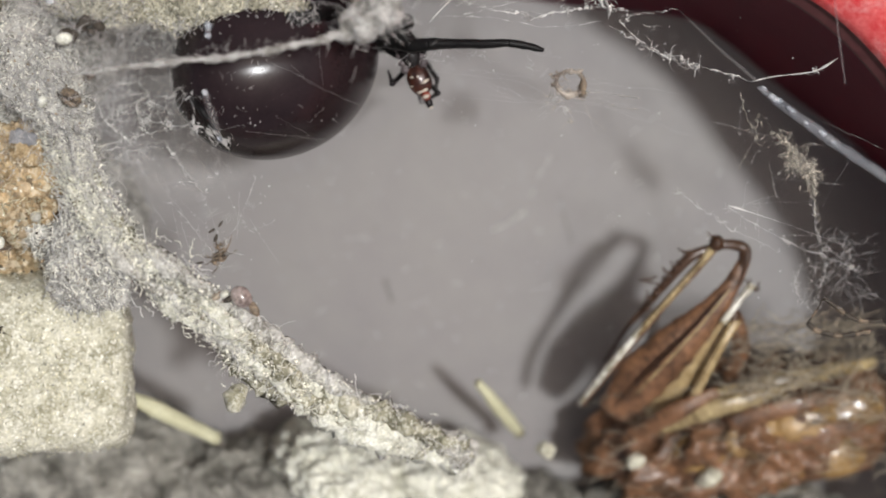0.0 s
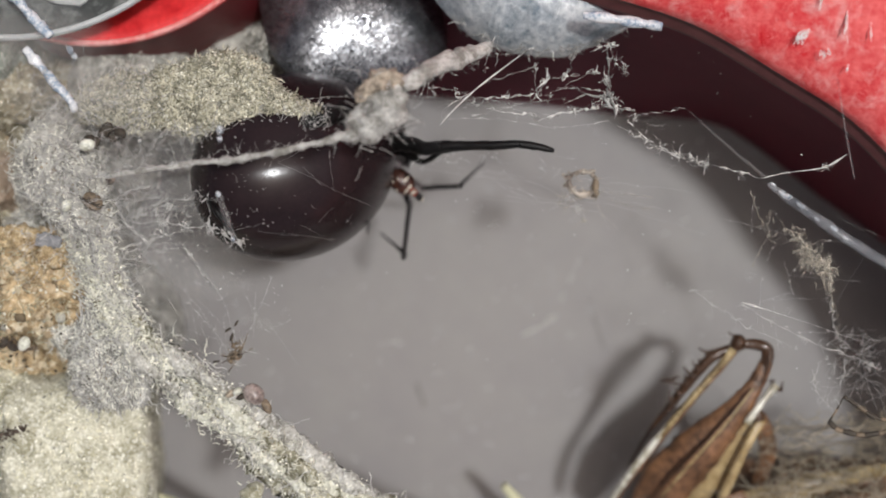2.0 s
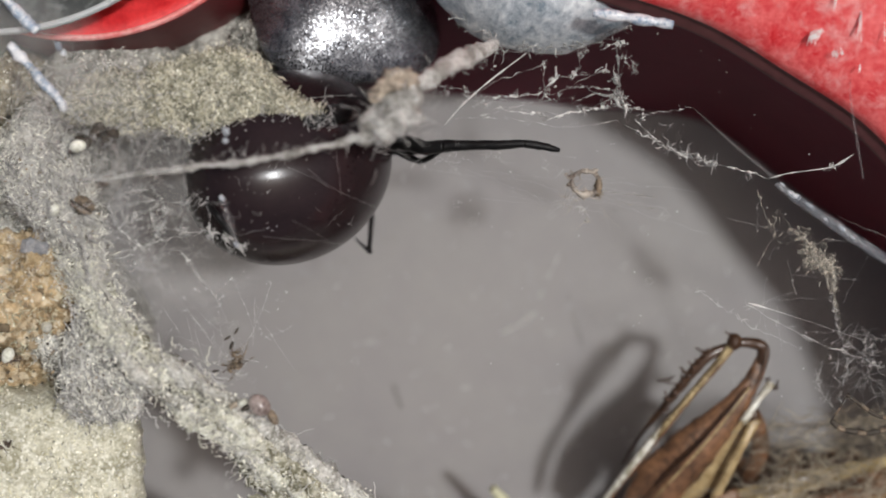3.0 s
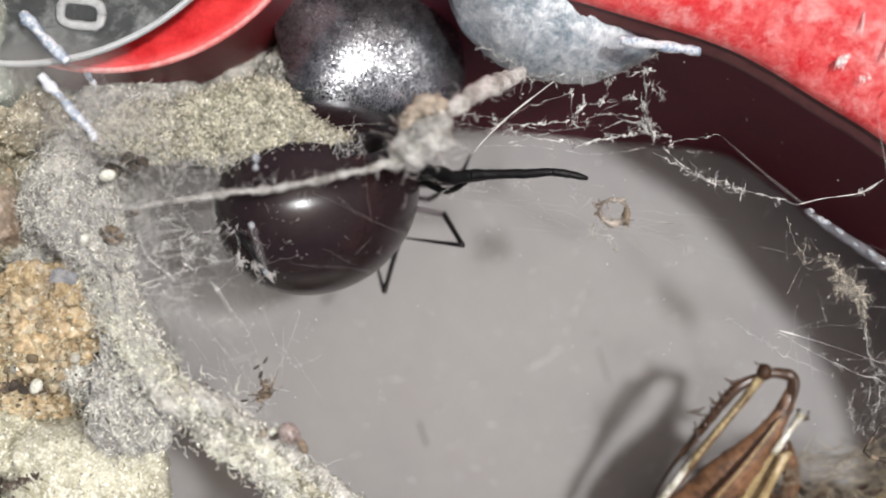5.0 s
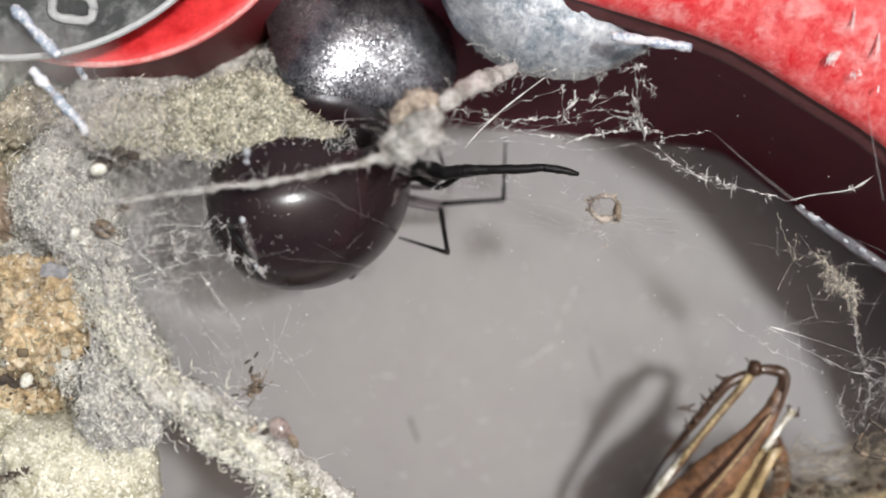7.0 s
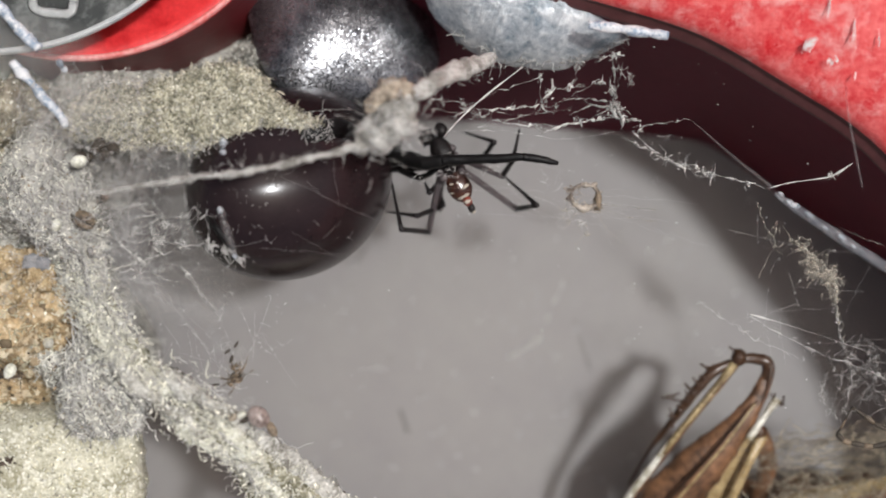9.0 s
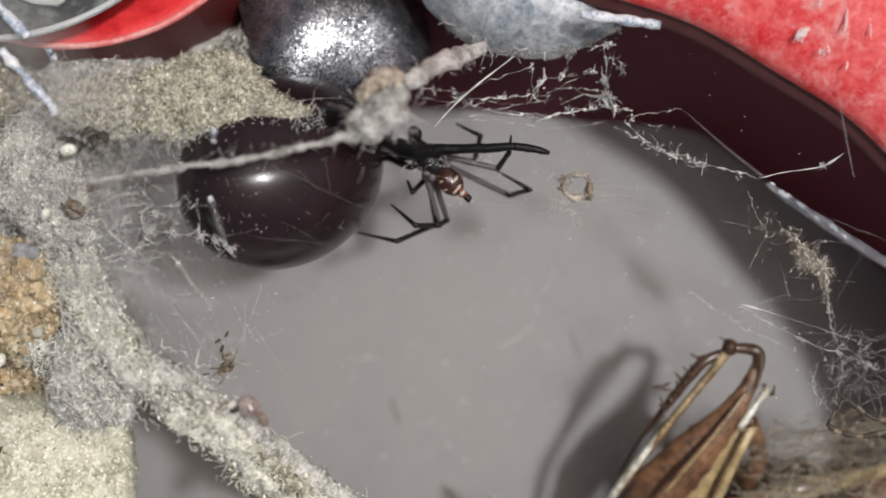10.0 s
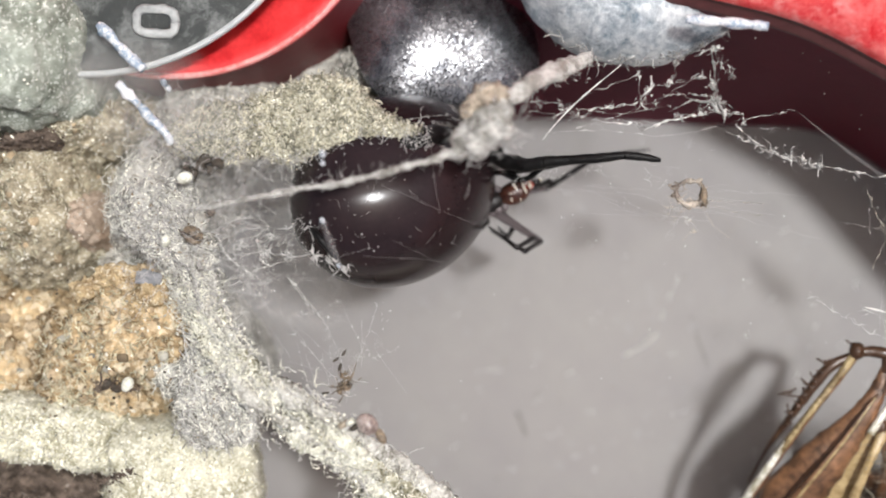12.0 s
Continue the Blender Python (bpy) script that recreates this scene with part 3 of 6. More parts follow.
def build_knob():
    """The black enamelled knob: a rounded square head, domed and leaning, with a crisp rim over an upright side."""
    cx, cy, cz = -4.0, 11.3, 13.0
    knob = thing("black_knob", "black sparkling enamelled knob with a domed head", "knob", (cx, cy, 0))
    lean = Matrix.Rotation(radians(31), 3, Vector((-0.83, 0.55, 0)))
    sides = 96

    def ring(bm, share, h):
        made = []
        for j in range(sides):
            a = 2 * math.pi * j / sides
            c, d = math.cos(a), math.sin(a)
            r = 5.05 * (abs(c) ** 3.4 + abs(d) ** 3.4) ** (-1 / 3.4) * share
            p = Matrix.Rotation(radians(10), 3, "Z") @ Vector((r * c, r * d, 0))
            made.append(bm.verts.new(lean @ Vector((p.x, p.y, h)) + Vector((0, 0, cz))))
        return made

    def skin(bm, rings):
        for a, b in zip(rings, rings[1:]):
            for j in range(sides):
                bm.faces.new((a[j], a[(j + 1) % sides], b[(j + 1) % sides], b[j]))

    bm = bmesh.new()
    skin(bm, [ring(bm, k, h) for k, h in ((0.985, -0.12), (1.0, 0.0), (0.992, 0.14), (0.95, 0.45), (0.87, 0.9), (0.75, 1.4), (0.6, 1.85), (0.42, 2.2), (0.22, 2.42), (0.06, 2.48), (0.004, 2.48))])
    part("head", bm, BLACK_METAL, knob)
    bm = bmesh.new()
    top = ring(bm, 0.975, -0.1)
    low = [bm.verts.new((v.co.x * 0.82, v.co.y * 0.82, 0.3)) for v in top]
    skin(bm, [low, top])
    part("side", bm, ENAMEL, knob, "plain black side below the rim")
    return knob


def build_metal():
    """A dished zinc cap with a rolled edge, next to the knob."""
    x, y = 6.4, 14.35
    dish = thing("zinc_cap", "dull silver zinc cap with a rough rolled edge", "metal cap", (x, y, 0))
    bm = bmesh.new()
    lathe(bm, [(5.1, 14.6), (5.4, 15.2), (5.5, 16.0), (5.3, 16.9), (4.7, 17.9), (3.9, 18.7), (2.2, 19.3), (0.05, 19.5)], (0, 0, 0), 96)
    for v in bm.verts:
        w = Vector((v.co.x, v.co.y, 0))
        if w.length > 1:
            v.co.x *= 1.19
            v.co.y *= 1.12
            v.co += w.normalized() * 0.2 * noise.fractal(v.co * 0.7, 0.8, 2, 4)
            v.co.z += 0.45 * noise.fractal(v.co * 0.8, 0.8, 2, 4)
    part("dome", bm, STEEL, dish)
    bm = bmesh.new()
    lathe(bm, [(4.2, 0), (4.3, 13.4), (4.9, 14.0), (5.2, 14.8)], (0, 0, 0), 64)
    part("skirt", bm, BLACK_METAL, dish, "dark skirt below the zinc dome")
    return dish


# ---- earth, stones and silk at the side ----
def lump_thing(name, label, category, mat, blobs, grains=0, grain_size=(0.04, 0.1), seed=1, above=0.1, boxy=1.0, fine=0.12):
    whole = thing(name, label, category)
    rng = random.Random(seed)
    for k, (c, r, amount, scale, turn) in enumerate(blobs):
        bm = bmesh.new()
        blob(bm, c, r, amount, scale, 6, turn, seed + k * 0.7, boxy, fine)
        ob = part("lump", bm, mat, whole)
        if grains:
            bm = bmesh.new()
            crumbs(bm, spots_on(ob, grains // len(blobs), rng, 0.0, above), *grain_size, rng)
            tagged(part("sand", bm, GRAIN, ob, "pale loose sand", smooth=False), kind="stuff")
    return whole


def ragged_sheet(bm, inside, box, base, thick, rng, step=0.1):
    """A thin uneven sheet over the plan where inside(x, y) is positive, in mm from its edge; it thins out towards the edge."""
    made = {}
    x0, y0, x1, y1 = box
    for i in range(int((x1 - x0) / step) + 1):
        for j in range(int((y1 - y0) / step) + 1):
            x, y = x0 + i * step, y0 + j * step
            at = Vector((x, y, 0))
            gap = inside(x, y) + 0.3 * noise.noise(at * 0.9) + 0.2 * noise.noise(at * 2.6) + 0.1 * noise.noise(at * 7)
            if gap < 0:
                continue
            h = thick * (1 - math.exp(-gap * 1.6)) + 0.2 * noise.fractal(at * 0.7, 0.8, 2.1, 4) + 0.1 * noise.noise(at * 3.3) + 0.07 * noise.noise(at * 8)
            made[i, j] = bm.verts.new((x + 0.03 * rng.uniform(-1, 1), y + 0.03 * rng.uniform(-1, 1), base + h))
    for i, j in list(made):
        square = [made.get(k) for k in ((i, j), (i + 1, j), (i + 1, j + 1), (i, j + 1))]
        if all(square):
            bm.faces.new(square)
    bmesh.ops.delete(bm, geom=[v for v in bm.verts if not v.link_faces], context="VERTS")
    edge = bmesh.ops.extrude_edge_only(bm, edges=[e for e in bm.edges if e.is_boundary])
    for v in edge["geom"]:
        if isinstance(v, bmesh.types.BMVert):
            v.co.z -= 0.5


def build_crust():
    """A wedge of grit and silk that lies over the web and thins out to a point."""
    crust = thing("sand_crust", "sandy olive-beige crust of silk and grit", "silk crust")
    rng = random.Random(11)
    xs = [-17.2, -16.0, -14.4, -12.6, -11.0, -9.4, -8.2, -7.3, -6.7, -6.0, -5.2, -4.3]
    upper = [5.4, 6.5, 6.9, 7.1, 7.5, 8.1, 8.1, 7.5, 6.75, 6.1, 5.6, 5.15]
    lower = [5.2, 4.5, 4.15, 4.0, 3.85, 3.75, 3.75, 3.85, 4.0, 4.35, 4.7, 5.0]

    def within(x, y):
        return min(float(np.interp(x, xs, upper)) - y, y - float(np.interp(x, xs, lower)))

    for first, last, base, mat in ((-17.2, -12.2, 20.65, DUST_WEB), (-12.9, -4.3, 21.0, SAND)):
        bm = bmesh.new()
        ragged_sheet(bm, lambda x, y: min(within(x, y), (x - first) * 0.9, (last - x) * 0.9 if mat is DUST_WEB else 9), (first, 3.2, last, 9.0), base, 0.75, rng)
        lump = part("lump", bm, mat, crust)
        bm = bmesh.new()
        crumbs(bm, spots_on(lump, 700 if mat is DUST_WEB else 1400, rng, 0.0, 0.1), 0.03, 0.09, rng)
        tagged(part("sand", bm, GRAIN, lump, "pale loose sand", smooth=False), kind="stuff")


def build_silk_sheet():
    """The grey sheet of silk and dust between the clods and the rope."""
    sheet = thing("silk_sheet", "grey sheet of speckled dusty silk between clod and rope", "silk sheet")
    rng = random.Random(14)
    ys = [-10.2, -9.0, -7.7, -5.5, -3.4, -1.75, -0.4, 1.5, 3.4]
    left = [-16.4, -17.0, -17.2, -16.7, -15.9, -16.4, -18.6, -19.8, -18.6]
    right = [-13.6, -13.0, -12.7, -13.4, -14.2, -14.8, -14.8, -15.2, -15.8]
    bm = bmesh.new()
    ragged_sheet(bm, lambda x, y: min(x - float(np.interp(y, ys, left)), float(np.interp(y, ys, right)) - x, y + 10.0, 3.4 - y), (-20.5, -10.2, -12.2, 3.6), 20.45, 0.6, rng)
    lump = part("lump", bm, SAND_GREY, sheet)
    bm = bmesh.new()
    crumbs(bm, spots_on(lump, 1500, rng, 0.0, 0.1), 0.022, 0.085, rng)
    tagged(part("sand", bm, GRAIN, lump, "pale loose sand", smooth=False), kind="stuff")
    bm = bmesh.new()
    crumbs(bm, spots_on(lump, 500, rng, 0.0, 0.1), 0.03, 0.12, rng)
    tagged(part("grit", bm, GRIT, lump, "dark brown grit", smooth=False), kind="stuff")
    bm = bmesh.new()
    for p in spots_on(lump, 700, rng, 0.05, 0.0):
        t = rng.gauss(-1.0, 0.7)
        w = Vector((math.cos(t), math.sin(t), rng.gauss(0, 0.12))) * rng.uniform(0.15, 0.8)
        fibre(bm, p - w, p + w, rng.uniform(0.01, 0.03), -0.05, 5, 0.08, rng)
    tagged(part("loose_silk", bm, SILK_DULL, lump, "loose dusty silk"), kind="stuff")


def build_side():
    lump_thing("mortar_stone", "pale beige rough mortar stone with a straight broken edge", "stone", ROCK_PALE,
               [((-19.80, -13.45, 10), (4.1, 4.7, 10.0), 0.07, 0.4, (0, 15, 3)), ((-24.3, -9.3, 9.7), (3.9, 1.8, 10.2), 0.14, 0.5, (0, 0, -10))], 5200, (0.03, 0.1), seed=3, boxy=3.8, fine=0.16)
    # the second lump, dark and raised, stands for shade in the lichen stone's crack
    lump_thing("dark_soil", "dark fibrous soil in the crack under the mortar stone", "soil", SOIL,
               [((-26.2, -13.2, 9), (5.0, 3.0, 9.4), 0.3, 0.7, (0, 0, -12)), ((-24.8, 5.7, 10), (2.9, 1.0, 10.9), 0.3, 0.9, (0, 0, 6))], 60, (0.05, 0.14), seed=15, fine=0.3)
    lump_thing("earth_clod", "crumbly brown earth clod with dark cracks", "clod", BROWN,
               [((-22.73, -5.46, 9.5), (3.6, 4.0, 10.0), 0.16, 0.6, (0, 0, 12)), ((-27.13, -5.02, 9), (3.4, 4.4, 9.8), 0.16, 0.6, (0, 0, -10)), ((-22.6, -7.6, 9.5), (4.2, 1.5, 9.6), 0.2, 0.7, (0, 0, -8)), ((-19.2, -3.8, 18.0), (2.7, 2.7, 2.5), 0.16, 0.7, (0, 0, 8))], 520, (0.05, 0.16), seed=5, boxy=1.4, fine=0.34)
    lump_thing("lichen_stone", "lichen-grey rough stone under dusty silk", "stone", GREEN_GREY,
               [((-24.75, 10.2, 12), (4.2, 4.4, 12.0), 0.14, 0.4, (0, 0, 0)), ((-34.98, -13.08, 8), (5.0, 6.0, 9.0), 0.16, 0.4, (0, 0, 0)), ((-35.62, -0.29, 8), (6, 9, 10.0), 0.16, 0.4, (0, 0, 0))], 1200, seed=7, boxy=1.5)
    lump_thing("silk_bank", "grey dusty silk bank full of sand", "silk bank", SAND_GREY,
               [((-19.16, 2.65, 11), (2.5, 4.0, 9.4), 0.14, 0.6, (0, 0, -20)), ((-20.33, -2.48, 10.4), (2.5, 3.6, 8.4), 0.16, 0.7, (0, 0, 24)), ((-17.9, -6.2, 9.9), (2.3, 4.2, 9.7), 0.14, 0.7, (0, 0, 24)), ((-17.22, 5.21, 11), (3.2, 1.5, 7.2), 0.14, 0.7, (0, 0, 0))], 2800, seed=9, fine=0.18)
    lump_thing("earth_bank", "olive-brown earth bank under wisps of silk", "earth bank", OLIVE,
               [((-25.33, 2.52, 10.2), (4.2, 5.6, 10.6), 0.16, 0.6, (0, 0, 10)), ((-23.07, 6.70, 10.5), (3.6, 2.6, 8.8), 0.16, 0.6, (0, 0, 0))], 1500, seed=10, fine=0.2)
    lump_thing("dust_bank", "grey dusty silk bank between the red cap and the knob", "silk bank", DUST_WEB,
               [((-10.2, 8.2, 6.0), (5.2, 3.6, 7.6), 0.16, 0.6, (0, 0, 28)), ((-16.2, 7.2, 7.0), (5.0, 2.6, 9.6), 0.16, 0.6, (0, 0, 4)), ((-8.3, 9.2, 6.4), (1.9, 3.2, 8.9), 0.18, 0.7, (0, 0, -50))], 1800, (0.03, 0.09), seed=17, fine=0.2)
    lump_thing("pink_clod", "pinkish-brown earth clod beside the silk bank", "clod", PINK_EARTH,
               [((-22.4, 1.5, 10), (1.7, 2.2, 9.6), 0.18, 0.7, (0, 0, 10))], 160, (0.03, 0.09), seed=19, fine=0.16)
    build_crust()
    build_silk_sheet()
    rng = random.Random(62)
    for name, count, size, fringe, mat in (("sand_crust", 4200, 0.15, 0.12, CURL_OLIVE), ("dust_bank", 1300, 0.17, 0.2, CURL_GREY), ("silk_sheet", 1900, 0.17, 0.2, CURL_GREY), ("silk_bank", 2600, 0.19, 0.3, CURL_GREY), ("earth_bank", 700, 0.12, 0.3, CURL_SAND), ("earth_clod", 1100, 0.18, 0.2, CURL_SAND), ("mortar_stone", 1100, 0.1, 0.15, CURL_SAND)):
        bank = bpy.data.objects[name]
        lumps = [ob for ob in bank.children]
        for ob in lumps:
            bm = bmesh.new()
            chaff(bm, [p + Vector((rng.gauss(0, 0.12), rng.gauss(0, 0.12), 0)) for p in spots_on(ob, count // len(lumps), rng, 0.04, 0.15)], size, 0.028, rng)
            rim = [p + Vector((rng.gauss(0, fringe), rng.gauss(0, fringe), rng.uniform(-0.1, 0.2))) for p in spots_on(ob, 2400, rng, 0.0, -0.1) if p.z > 18.8]
            chaff(bm, rim[:260], size * 1.5, 0.02, rng)
            tagged(part("chaff", bm, mat, ob, "short curled pale chaff and silk"), kind="stuff")
    rng = random.Random(61)
    for place, size, turn in (((-20.3, -1.3, 20.4), (0.75, 0.5, 0.4), 14), ((-19.35, -1.5, 20.5), (0.6, 0.62, 0.4), -20), ((-18.0, -2.3, 20.7), (0.7, 0.62, 0.4), -12), ((-21.5, -1.9, 20.2), (0.8, 0.5, 0.5), 30), ((-18.7, -2.9, 20.5), (0.6, 0.4, 0.4), 50)):
        bm = bmesh.new()
        blob(bm, place, size, 0.6, 1.7, 5, (0, 0, turn), place[0], 1.7, 0.12)
        tagged(part("ochre_flake", bm, OCHRE), "ochre yellow crumbly flake on the brown clod", "flake", "ochre flakes")
    bm = bmesh.new()
    blob(bm, (-18.1, -1.5, 20.9), (0.68, 0.36, 0.2), 0.9, 1.1, 4, (0, 0, -8), 3.0, 1.6, 0.06)
    tagged(part("slate_flake", bm, SLATE), "small flat grey slate flake among ochre flakes", "flake")
    for name, mat, count in (("earth_clod", CRUMB, 170), ("earth_clod", CRUMB_GREY, 60), ("earth_bank", CRUMB, 60), ("silk_bank", CRUMB_GREY, 40)):
        lumps = [ob for ob in bpy.data.objects[name].children]
        for ob in lumps:
            bm = bmesh.new()
            for p in spots_on(ob, count // len(lumps), rng, 0.0, 0.35):
                r = rng.uniform(0.08, 0.28)
                blob(bm, p, (r * rng.uniform(0.8, 1.5), r, r * 0.6), 0.55, 1.6, 2, (0, 0, rng.uniform(0, 180)), rng.uniform(0, 50), 1.6)
            tagged(part("crumb", bm, mat, ob, "small angular crumbs of earth"), kind="stuff")
    bm = bmesh.new()
    for _ in range(260):
        x, y = rng.uniform(-100, 165), rng.uniform(470, 745)
        d = 70.2 / 2564.4
        crumbs(bm, [((x - 784) * d, -(y - 441) * d, rng.uniform(19.2, 20.3))], 0.04, 0.14, rng)
    stuff("dark_grit", bm, GRIT, "mixed brown grit in the earth clod", "grit")
    lump_thing("pale_bank", "pale bank of silk and sand under the rope", "silk bank", SILK_WOOL,
               [((-3.4, -21.3, 6), (4.2, 2.4, 6.6), 0.25, 0.6, (0, 0, -18)), ((2.6, -21.9, 5), (4.6, 2.0, 5.4), 0.25, 0.6, (0, 0, -8))], 1200, (0.03, 0.12), seed=23, fine=0.2)
    # the gravelly ground below, seen at the start
    lump_thing("grey_gravel", "grey gravelly dirt under the mortar stone", "gravel", GRAVEL,
               [((-19.81, -23.04, 3), (8, 4.0, 5.0), 0.25, 0.5, (0, 0, 5)), ((-8.96, -24.05, 3), (7, 3.4, 5.5), 0.25, 0.5, (0, 0, 0)), ((3.94, -25.41, 3), (8, 3.0, 6.0), 0.25, 0.5, (0, 0, 0)), ((19.20, -25.41, 3), (9, 3.2, 6.0), 0.25, 0.5, (0, 0, 0))], 1600, seed=13)


def build_silk_strip():
    """The sandy silk rope that runs down from the bank, a flat bundle of strands."""
    course = [(-17.68, 0.03, 18.5), (-16.10, -2.14, 20.5), (-14.53, -4.78, 21.5), (-12.52, -6.87, 22), (-10.29, -8.78, 22), (-8.28, -10.71, 21.5), (-6.25, -12.72, 20), (-3.62, -14.6, 19), (-0.49, -16.55, 17.5), (3.63, -18.29, 16)]
    rope = thing("silk_rope", "flat frayed dusty-white silk rope with sand caught in it", "silk rope", course[0])
    base = Vector(course[0])
    rng = random.Random(21)
    spots = []
    for k in range(9):
        pts = []
        for j, p in enumerate(course):
            side = Vector((0.8, 0.6, 0)) * (rng.gauss(0, 0.3) + (k - 3.4) * 0.16)
            pts.append(Vector(p) + side + Vector((0, 0, rng.gauss(0, 0.25))) - base)
        path = smooth_path(pts, 12)
        bm = bmesh.new()
        tube(bm, path, [rng.uniform(0.2, 0.62) * min(1.0 + 0.04 * j, 0.3 + 0.1 * j) for j in range(14)], 12, 0.85, 0.75)
        part("strand", bm, (SILK_WOOL, SAND, SAND_GREY)[k % 3], rope)
        spots += [p + base for p in path]
    bm = bmesh.new()
    for _ in range(5200):
        p = rng.choice(spots) - base + Vector((rng.gauss(0, 0.36), rng.gauss(0, 0.36), rng.uniform(0, 0.5)))
        crumbs(bm, [p], 0.03, 0.11, rng)
    tagged(part("sand", bm, GRAIN, rope, "pale sand grit", smooth=False), kind="stuff")
    bm = bmesh.new()
    for _ in range(520):
        p = rng.choice(spots) - base + Vector((rng.gauss(0, 0.5), rng.gauss(0, 0.5), rng.uniform(0, 0.7)))
        w = Vector((rng.gauss(0.2, 0.28), rng.gauss(-0.2, 0.28), rng.gauss(0.0, 0.1)))
        fibre(bm, p - w, p + w, rng.uniform(0.008, 0.024), rng.uniform(-0.1, 0.15), 5, 0.12, rng)
    tagged(part("loose_silk", bm, SILK, rope, "loose white silk"), kind="stuff")
    bm = bmesh.new()
    chaff(bm, [rng.choice(spots) - base + Vector((rng.gauss(0, 0.42), rng.gauss(0, 0.42), rng.uniform(0.1, 0.65))) for _ in range(2600)], 0.18, 0.027, rng)
    for _ in range(26):
        snag(bm, rng.choice(spots) - base + Vector((rng.gauss(0.1, 0.8), rng.gauss(0.1, 0.7), rng.uniform(-0.2, 0.5))), 0.6, 4, 0.035, rng)
    tagged(part("chaff", bm, CURL_WHITE, rope, "short curled pale chaff"), kind="stuff")


# ---- the female spider ----
def leg_tube(points, radii):
    bm = bmesh.new()
    tube(bm, smooth_path(points, 9), radii, 12, 0.2)
    return bm


def build_female():
    c = Vector((-6.32, 2.42, 17))
    she = thing("female_spider", "large black-brown spider with a glossy globe-shaped abdomen hanging in its web", "spider", c)
    bm = bmesh.new()
    made = bmesh.ops.create_uvsphere(bm, u_segments=64, v_segments=40, radius=1.0)["verts"]
    m = Euler((radians(18), radians(-30), 0)).to_matrix()
    for v in made:
        w = v.co.copy()
        v.co = m @ Vector((w.x * 4.65, w.y * 4.78, w.z * 6.3))
    belly = part("abdomen", bm, ABDOMEN, she, "glossy dark brown abdomen")
    rng = random.Random(77)
    bm = bmesh.new()
    crumbs(bm, [p - c for p in spots_on(belly, 190, rng, 0.01, 0.25)], 0.012, 0.035, rng)
    for p in spots_on(belly, 12, rng, 0.03, 0.3):
        a = rng.uniform(0, 6.3)
        w = Vector((math.cos(a), math.sin(a), 0)) * rng.uniform(0.2, 0.8)
        tube(bm, [p - c - w * 0.5, p - c + Vector((w.y * 0.2, -w.x * 0.2, 0.04)), p - c + w * 0.5], 0.005, 4)
    tagged(part("dust", bm, SILK_DULL, belly, "specks of dust and silk", smooth=False), kind="stuff")
    bm = bmesh.new()
    blob(bm, Vector((-2.75, 4.56, 15)) - c, (2.0, 1.3, 1.2), 0.06, 0.8, 4, (0, 0, -10))
    part("cephalothorax", bm, CUTICLE, she)

    def leg(points, radii):
        part("leg", leg_tube([Vector(p) - c for p in points], radii), CUTICLE, she)

    leg([(-2.00, 3.57, 15.5), (-0.69, 3.64, 16.5), (0.45, 3.38, 17.2), (1.44, 3.47, 17.6)], [0.34, 0.42, 0.36, 0.3])
    leg([(1.36, 3.47, 17.6), (2.70, 3.49, 17.9), (4.09, 3.50, 18.2), (5.42, 3.57, 18.4)], [0.29, 0.24, 0.23, 0.21])
    leg([(5.36, 3.57, 18.4), (6.03, 3.49, 18.4), (6.65, 3.36, 18.3), (7.11, 3.25, 18.2)], [0.22, 0.2, 0.18, 0.1])
    leg([(-1.88, 3.27, 14.5), (-0.41, 3.36, 15), (1.04, 3.32, 16), (2.73, 3.50, 17)], [0.3, 0.3, 0.22, 0.14])
    leg([(-1.44, 3.49, 14.8), (-0.12, 2.81, 15), (0.46, 2.79, 15.6), (1.46, 3.41, 16.5)], [0.2, 0.17, 0.16, 0.12])
    leg([(-6.11, 3.85, 20), (-4.95, 4.47, 21), (-3.66, 4.89, 20), (-2.39, 4.58, 17)], [0.4, 0.5, 0.5, 0.3])
    leg([(-10.48, 1.34, 20), (-9.33, 0.29, 22.4), (-8.64, -0.77, 22), (-8.35, -1.95, 19.6)], [0.12, 0.16, 0.14, 0.08])
    return she


